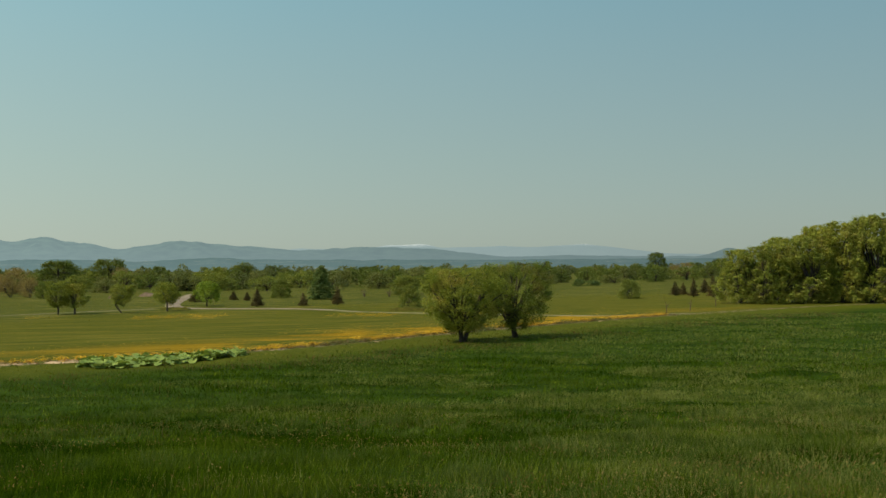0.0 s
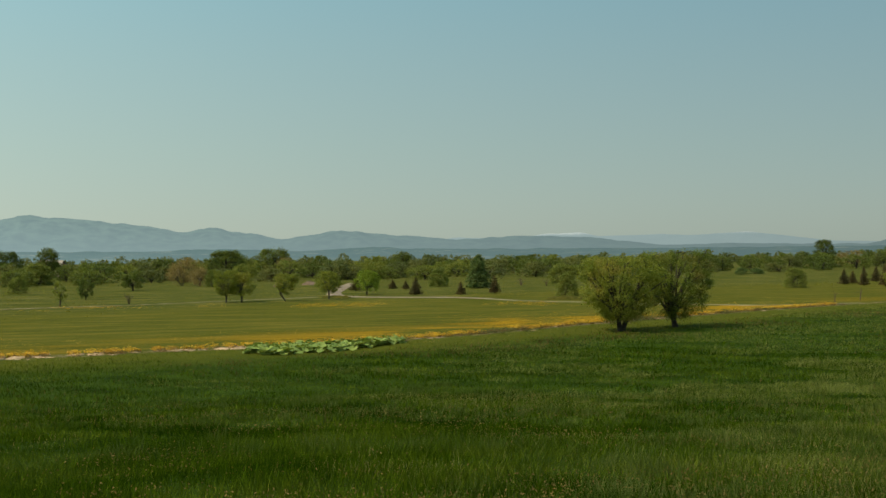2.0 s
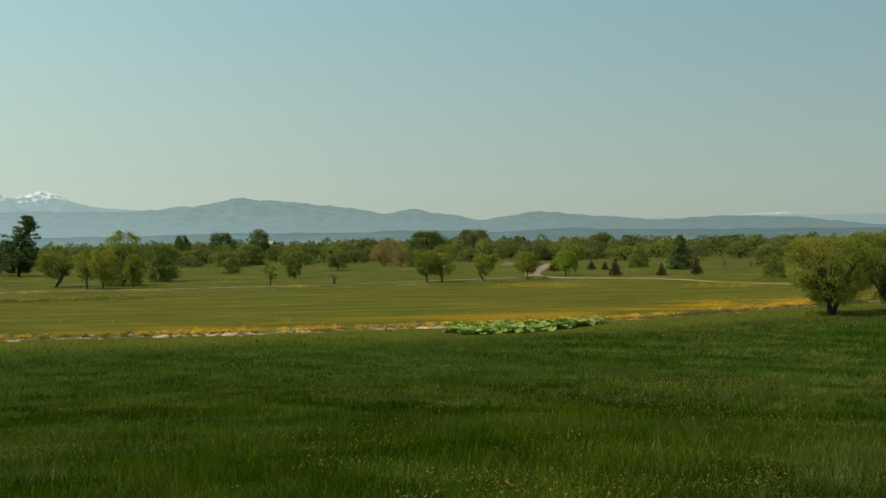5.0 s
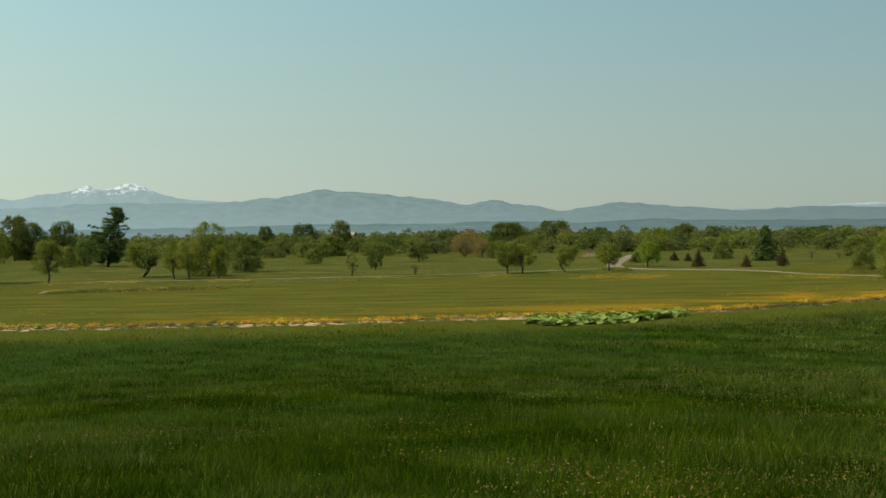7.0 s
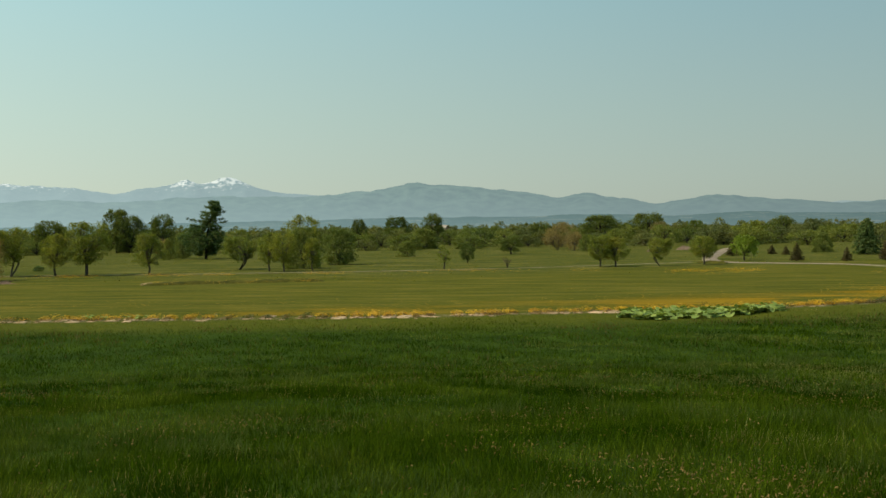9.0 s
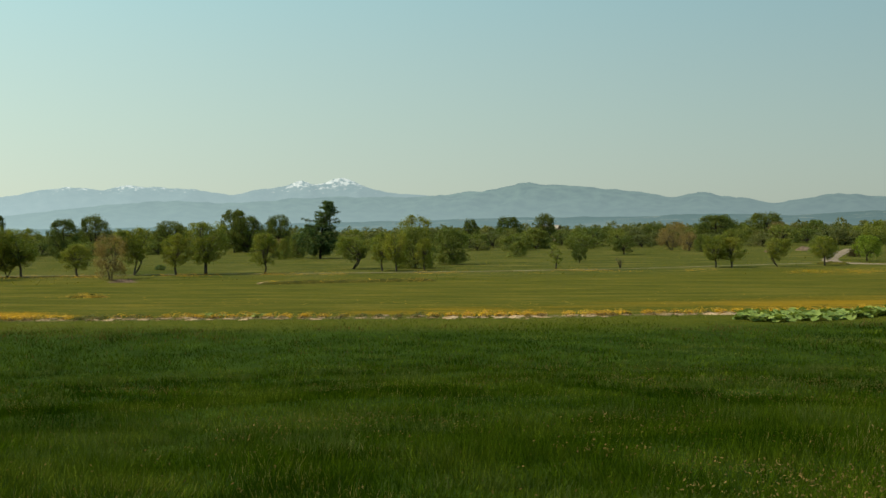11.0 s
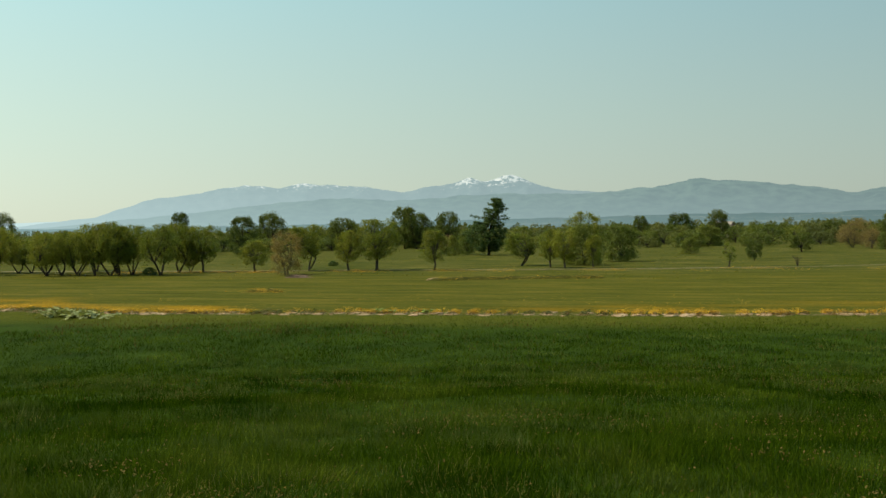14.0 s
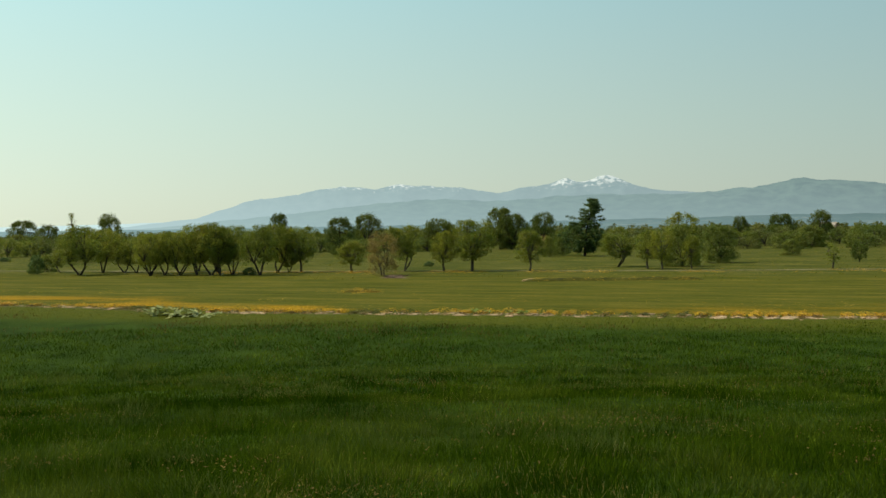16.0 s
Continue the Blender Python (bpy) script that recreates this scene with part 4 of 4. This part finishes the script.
# ---- flowers ----
def specks(name, label, places, radius, high, count, size, mat, seed, lift=0.9):
    """Flower heads strewn over the given places, one sheet of small petals."""
    g = np.random.default_rng(seed)
    c = np.array([(x, y, float(height(x, y)) + high) for x, y in places])
    v, f = leaves_at(g, c, np.full(len(c), radius), count, size, 0.0, lift)
    low = height(v[:, 0], v[:, 1]) + 0.01
    v[:, 2] = np.maximum(low, low + (v[:, 2] - low) * 0.55)
    return tagged(new(name, fast_mesh(name, v, f, mat)), label, "flowers", kind="stuff")


YELLOW = leaf_material("yellow_petals", (0.42, 0.20, 0.005), (0.72, 0.41, 0.016), 0.8, 0.2, 0.2)
WEED = leaf_material("weed_leaves", (0.060, 0.075, 0.022), (0.16, 0.15, 0.05), 0.9)
RUST = leaf_material("dry_weeds", (0.10, 0.06, 0.025), (0.28, 0.18, 0.08), 0.9)
spots, weeds, dry = [], [], []
for _ in range(2300):
    k = rng.uniform(seam_index(-120, 22), seam_index(24, 118))
    n1 = noise.noise(Vector((k * 0.11, 7.3, 0))) + 0.5 * noise.noise(Vector((k * 0.45, 2.3, 0)))
    if k_stony - 4 < k < k_patch - 6:
        n1 -= 0.12
    if n1 > -0.20 and len(spots) < 1150:
        spots.append(tuple(seam_at(k, -0.25 + abs(rng.normal()) * 0.85)))
    elif len(weeds) < 380:
        weeds.append(tuple(seam_at(k, 0.2 + rng.normal() * 0.9)))
    if rng.random() < 0.55:
        dry.append(tuple(seam_at(k, -0.2 + rng.normal() * 0.5)))
specks("flower_strip", "yellow flowers growing thickly along the stony seam", spots, 0.45, 0.16, 60, 0.060, YELLOW, 1)
tagged(specks("weeds", "low green weeds between the stones", weeds, 0.36, 0.10, 26, 0.08, WEED, 2, 0.4), category="weeds")
tagged(specks("dry_weeds", "brown dead weeds between the stones", dry, 0.34, 0.08, 26, 0.07, RUST, 3, 0.3), category="weeds")
spread = []
while len(spread) < 1150:
    k, s = rng.uniform(seam_index(-130, 18), seam_index(30, 124)), 1.5 + abs(rng.normal()) * 6.0
    x, y = seam_at(k, s)
    n1 = noise.noise(Vector((k * 0.05, s * 0.10, 1.7))) + 0.35 * noise.noise(Vector((x * 0.3, y * 0.3, 0)))
    if n1 > 0.05 and rng.random() < float(bloom_at(x)) ** 2:
        spread.append((x, y))
specks("meadow_flowers", "yellow flowers scattered over the mown meadow", spread, 0.75, 0.05, 9, 0.042, YELLOW, 4, 1.2)
bed = [(-73.5 + rng.normal() * 1.0, 63.1 + rng.normal() * 0.45) for _ in range(60)] + [(-60.6 + rng.normal() * 0.6, 92.4 + rng.normal() * 0.3) for _ in range(26)]
bed += [(-66.0 + 7.6 * q * 0.8 + rng.normal() * 0.3, 88.3 + 7.6 * q * 0.6 + rng.normal() * 0.4) for q in rng.uniform(-1, 1, 80)]
while len(bed) < 800:
    x, y = rng.uniform(-125, 10), 0.0
    y = float(np.interp(x, [-125, -84, -50, 10], [82, 100, 121, 124])) - abs(rng.normal()) * 3.5 + 1.5
    if noise.noise(Vector((x * 0.09, y * 0.2, 5.0))) > 0.12:
        bed.append((x, y))
specks("path_flowers", "yellow flowers in patches along the worn path", bed, 0.85, 0.06, 22, 0.05, YELLOW, 6, 1.0)
for i, (x, y) in enumerate([(-73.2, 63.3)]):
    low_copy = copy_thing(low, rest(x, y, 0.28, 0.35, 1.0))
    low_copy.matrix_basis = rest(x, y, 0.28, 0.35, 1.0)


# ---- broad-leaved plants ----
def broad_leaf(seed, mat):
    """A rosette of three big round leaves on their stalks, dished and lobed at the base."""
    verts, faces, n = [], [], 9
    for j in range(3):
        q = Euler((0.25, 0.1 * j, 2.1 * j + seed)).to_matrix()
        at, k, o = Vector((math.cos(2.1 * j + seed) * 0.42, math.sin(2.1 * j + seed) * 0.42, 0.12 * j)), 0.62 + 0.12 * j, len(verts)
        leaf = [(0, 0, -0.06)]
        for i in range(n):
            a = radians(25 + 310 * i / (n - 1))
            r = 0.5 * (1 + 0.16 * noise.noise(Vector((math.cos(a) * 2, math.sin(a) * 2, seed + j))))
            leaf.append((math.cos(a + math.pi / 2) * r * 0.9, math.sin(a + math.pi / 2) * r, 0.05 + 0.10 * noise.noise(Vector((a, seed + j, 0)))))
        leaf += [(-0.03, 0, -0.05), (0.03, 0, -0.05), (0.02, -0.1, -1.0)]
        verts += [tuple(at + q @ Vector(p) * k) for p in leaf]
        faces += [(o, o + i + 1, o + i + 2) for i in range(n - 1)] + [(o + n + 1, o + n + 2, o + n + 3)]
    return fast_mesh("leaf_rosette", verts, faces, mat, True)


BROAD = leaf_material("broad_green_leaves", (0.105, 0.150, 0.030), (0.215, 0.255, 0.066), 1.2, 0.1, 0.2)
GREYISH = leaf_material("greyish_broad_leaves", (0.115, 0.135, 0.040), (0.26, 0.26, 0.11), 1.2, 0.1, 0.2)


def leaf_patch(label, places, mat, seed, group=""):
    """A stand of big leaves: each leaf a part."""
    g = np.random.default_rng(seed)
    root = thing("leafy_plant_patch" if len(places) > 30 else "leafy_plant", label, "plants", group)
    kinds = [broad_leaf(seed + i, mat) for i in range(4)]
    x0, y0 = np.mean(places, axis=0)
    root.location = (x0, y0, float(height(x0, y0)))
    for i, (x, y) in enumerate(places):
        ob = new("leaf_rosette", kinds[i % 4])
        ob.parent = root
        w = (0.40 + 0.26 * g.random()) * (1.0 if len(places) > 30 else 0.6)
        ob.matrix_basis = Matrix.LocRotScale((x - x0, y - y0, float(height(x, y)) - root.location.z + (0.08 + 0.15 * g.random()) * (1.0 if len(places) > 30 else 0.6)),
                                             Euler((g.normal() * 0.25 + 0.12, g.normal() * 0.25, g.random() * 6.28)), (w, w, w * 0.65))
    return root


places = []
for _ in range(298):
    u, w = 0.04 + 0.90 * rng.random() ** 1.15, 0.74 * rng.random()
    near_edge = (np.interp(u, [0, 0.25, 0.6, 1], [-20.0, -18.0, -14.6, -11.8]), np.interp(u, [0, 0.25, 0.6, 1], [62.6, 60.8, 64.0, 70.4]))
    far_edge = (-21.3 + 9.4 * u, 66.4 + 6.0 * u)
    places.append((near_edge[0] + (far_edge[0] - near_edge[0]) * w, near_edge[1] + (far_edge[1] - near_edge[1]) * w))
leaf_patch("dense patch of big round green leaves beside the stones", places, BROAD, 31)
leaf_patch("patch of greyish broad leaves beside the stones", [(-64.9 + rng.normal() * 1.6, 39.6 + rng.normal() * 0.75) for _ in range(85)], GREYISH, 41)
leaf_patch("single leafy plant among the stones", [(-49.6 + rng.normal() * 0.4, 52.0 + rng.normal() * 0.3) for _ in range(16)], BROAD, 51, "single leafy plants")
leaf_patch("single leafy plant among the stones", [(-46.6 + rng.normal() * 0.45, 52.9 + rng.normal() * 0.3) for _ in range(18)], BROAD, 52, "single leafy plants")


# ---- grass ----
def swirl(xy, scale, seed):
    """A smooth field of directions and heights over the ground, from a few waves."""
    g = np.random.default_rng(seed)
    out = np.zeros((len(xy), 3))
    for _ in range(10):
        k = g.normal(size=(2, 3)) * scale
        out += np.sin(xy @ k + g.random(3) * 6.28)
    return out / 3.2


def blades(rng, xy, lo, hi, wide, lean, bend=0.0):
    """Grass blades as narrow pointed leaves that lean together in clumps."""
    n = len(xy)
    z = height(xy[:, 0], xy[:, 1])
    wind = swirl(xy, 2.2, 5)
    h = (lo + (hi - lo) * rng.random(n) ** 1.3) * np.clip(1 + 0.28 * wind[:, 2] + 0.12 * swirl(xy, 0.7, 8)[:, 0], 0.45, 1.7)
    a = rng.random(n) * 6.28
    w = wide * (0.6 + 0.8 * rng.random(n)) * 0.5
    base = np.column_stack([xy, z - 0.02])
    side = np.column_stack([np.cos(a) * w, np.sin(a) * w, np.zeros(n)])
    tip = base + np.column_stack([(rng.normal(size=n) * lean + 0.2 * wind[:, 0] + bend) * h, (rng.normal(size=n) * lean + 0.2 * wind[:, 1]) * h, h])
    v = np.stack([base - side, base + side, tip], 1).reshape(-1, 3)
    return v, np.arange(3 * n).reshape(n, 3)


def sown(rng, n, r0, r1, az0=-25.0, az1=69.0, power=1.0):
    r = r0 + (r1 - r0) * rng.random(n) ** power
    a = np.radians(az0 + (az1 - az0) * rng.random(n))
    return np.column_stack([-np.sin(a) * r, np.cos(a) * r])


def patchy(xy, scale, seed):
    return np.array([noise.fractal(Vector((x * scale, y * scale * 1.6, seed)), 1.0, 2.0, 3) for x, y in xy])


def grass_material():
    m, n, l, b = nodes_of("tall_grass_blades")
    patch = noise_at(n, l, 0.22, 5, 0.65, (1, 1.8, 1), -25)
    col = ramp(n, l, patch, (0.36, (0.014, 0.033, 0.001)), (0.50, (0.038, 0.065, 0.002)), (0.64, (0.088, 0.112, 0.010)))
    g = n.new("ShaderNodeNewGeometry")
    one = ramp(n, l, g.outputs["Random Per Island"], (0.0, (0.5, 0.55, 0.45)), (0.85, (1.3, 1.25, 1.1)), (1.0, (2.6, 2.3, 2.6)))
    col = blend(n, l, 1.0, col, one, "MULTIPLY")
    l.new(col, b.inputs["Base Color"])
    b.inputs["Roughness"].default_value = 0.7
    b.inputs["Specular IOR Level"].default_value = 0.0
    t = n.new("ShaderNodeBsdfTranslucent")
    l.new(col, t.inputs[0])
    mx = n.new("ShaderNodeMixShader")
    mx.inputs[0].default_value = 0.3
    l.new(b.outputs[0], mx.inputs[1]), l.new(t.outputs[0], mx.inputs[2])
    l.new(mx.outputs[0], n["Material Output"].inputs[0])
    return m


GRASS = grass_material()
STRAW = leaf_material("seed_heads", (0.15, 0.13, 0.035), (0.34, 0.27, 0.11), 0.5, 0.2, 0.3)
rng = np.random.default_rng(77)
near = sown(rng, 330000, 8.5, 27, power=1.25)
v, f = blades(rng, near, 0.08, 0.23, 0.010, 0.38, 0.05)
tagged(new("grass", fast_mesh("grass", v, f, GRASS)), "tall dark green meadow grass on the slope", "grass", kind="stuff")
far = sown(rng, 260000, 25, 66, power=1.1)
far = far[rng.random(len(far)) < smooth(-side_of(far) + 3.0 * swirl(far, 0.16, 3)[:, 0], 4.5, 13.0)]
v, f = blades(rng, far, 0.07, 0.20, 0.026, 0.40, 0.05)
tagged(new("grass", fast_mesh("grass", v, f, GRASS)), "tall meadow grass lower on the slope", "grass", kind="stuff")
wide = sown(rng, 60000, 50, 128, -25, 12)
wide = wide[rng.random(len(wide)) < smooth(-side_of(wide), 3.5, 12.0)]
v, f = blades(rng, wide, 0.08, 0.20, 0.05, 0.40, 0.05)
tagged(new("grass", fast_mesh("grass", v, f, GRASS)), "tall meadow grass running out along the slope", "grass", kind="stuff")
heads = sown(rng, 44000, 8.5, 45, power=1.3)
keep = patchy(heads, 0.20, 9.0) + 0.4 * np.exp(-((heads[:, 0] - 5.5) ** 2 + (heads[:, 1] - 13) ** 2) / 30.0) > 0.30
heads = heads[keep]
v, f = blades(rng, heads, 0.10, 0.23, 0.006, 0.3, 0.10)
tagged(new("seed_heads", fast_mesh("seed_heads", v, f, STRAW)), "pale dry grass stalks and seed heads", "grass", kind="stuff")
pale = np.column_stack([rng.normal(size=60000) * 4.2 + 7.5, rng.normal(size=60000) * 5.0 + 13.0])
more = np.vstack([sown(rng, 120000, 14, 60, -25, 40), sown(rng, 60000, 12, 60, -25, 0), sown(rng, 100000, 45, 125, -25, 8)])
tilt = more[:, 0] / np.hypot(more[:, 0], more[:, 1])
more = more[(patchy(more, 0.10, 21.0) + 0.95 * tilt - 0.32 * (1 - smooth(np.hypot(more[:, 0], more[:, 1]), 22, 40)) > 0.02) & (side_of(more) < -5.0)]
pale = np.vstack([pale[np.hypot(pale[:, 0], pale[:, 1]) > 8.5], more])
far_off = np.hypot(pale[:, 0], pale[:, 1])
v, f = blades(rng, pale, 0.08, 0.21, 0.006 + 0.00035 * far_off, 0.38, 0.05)
PALE = leaf_material("pale_grass", (0.090, 0.108, 0.022), (0.190, 0.190, 0.062), 0.5, 0.0, 0.3)
tagged(new("pale_grass", fast_mesh("pale_grass", v, f, PALE)), "paler yellow-green grass high on the slope", "grass", kind="stuff")
verge = sown(rng, 130000, 40, 100, -12, 69)
gap = side_of(verge)
verge = verge[(gap < -0.9) & (rng.random(len(gap)) < 1 - smooth(-gap, 4.0, 12.0))]
VERGE = leaf_material("short_verge_grass", (0.052, 0.067, 0.006), (0.126, 0.126, 0.015), 0.5, 0.1, 0.3)
v, f = blades(rng, verge, 0.04, 0.13, 0.030, 0.45, 0.0)
tagged(new("verge_grass", fast_mesh("verge_grass", v, f, VERGE)), "short lighter green grass at the slope foot", "grass", kind="stuff")
red = sown(rng, 120000, 20, 125, -25, 69)
gap = side_of(red)
band = np.exp(-((gap + 10.5) / 3.0) ** 2)
red = red[rng.random(len(red)) < (1.0 * band + 0.12 * (gap < -6)) * (patchy(red, 0.07, 33.0) > -0.05)]
SORREL = leaf_material("reddish_sorrel_heads", (0.085, 0.055, 0.022), (0.17, 0.105, 0.05), 0.4, 0.0, 0.3)
v, f = blades(rng, red, 0.12, 0.25, 0.008 + 0.0005 * np.hypot(red[:, 0], red[:, 1]), 0.35, 0.05)
tagged(new("sorrel", fast_mesh("sorrel", v, f, SORREL)), "reddish flowering sorrel among the grass", "grass", kind="stuff")
tufts = sown(rng, 50000, 95, 250, -25, 69)
gap = side_of(tufts)
tufts = tufts[(gap > 40) & (patchy(tufts, 0.035, 51.0) + 0.35 * rng.normal(size=len(tufts)) > 0.05)]
ROUGH = leaf_material("rough_meadow_tufts", (0.10, 0.11, 0.016), (0.22, 0.19, 0.045), 0.06, 0.0, 0.5)
v, f = blades(rng, tufts, 0.04, 0.14, 0.16, 0.8, 0.0)
tagged(new("meadow_tufts", fast_mesh("meadow_tufts", v, f, ROUGH)), "rough tussocks over the farther meadow", "grass", kind="stuff")
seeds = sown(rng, 60000, 8.5, 40, power=1.25)
keep = (patchy(seeds, 0.16, 61.0) + 0.25 * patchy(seeds, 0.9, 62.0) + 0.3 * seeds[:, 0] / np.hypot(seeds[:, 0], seeds[:, 1]) > 0.05) | (rng.random(len(seeds)) < 0.06)
seeds = seeds[keep]
c = np.column_stack([seeds, height(seeds[:, 0], seeds[:, 1]) + 0.10 + 0.12 * rng.random(len(seeds))])
HEADS = leaf_material("brown_seed_heads", (0.135, 0.080, 0.027), (0.28, 0.180, 0.070), 0.5, 0.0, 0.3)
v, f = leaves_at(rng, c, np.full(len(c), 0.02), 1, 0.017, 0.6, 0.1)
tagged(new("seed_heads", fast_mesh("seed_heads", v, f, HEADS)), "small brown and tan grass seed heads", "grass", kind="stuff")
middles = sown(rng, 2600, 9, 48, power=1.2)
middles = middles[patchy(middles, 0.12, 81.0) + 0.3 * middles[:, 0] / np.hypot(middles[:, 0], middles[:, 1]) > -0.10]
clump = np.repeat(middles, 46, axis=0) + rng.normal(size=(len(middles) * 46, 2)) * np.repeat(0.10 + 0.16 * rng.random(len(middles)), 46)[:, None]
TUSSOCK = leaf_material("tussock_grass", (0.052, 0.080, 0.011), (0.128, 0.140, 0.038), 0.7, 0.0, 0.3)
v, f = blades(rng, clump, 0.13, 0.30, 0.007 + 0.0003 * np.hypot(clump[:, 0], clump[:, 1]), 0.45, 0.05)
tagged(new("grass_tussocks", fast_mesh("grass_tussocks", v, f, TUSSOCK)), "paler taller tussocks standing out of the dark grass", "grass", kind="stuff")
straw = sown(rng, 60000, 40, 125, -25, 69)
gap = side_of(straw)
straw = straw[(gap < -0.6) & (gap > -3.5) & (patchy(straw, 0.25, 71.0) > 0.02)]
v, f = blades(rng, straw, 0.04, 0.14, 0.05, 0.6, 0.0)
tagged(new("dry_straw", fast_mesh("dry_straw", v, f, STRAW)), "dry straw lying beside the stones", "grass", kind="stuff")
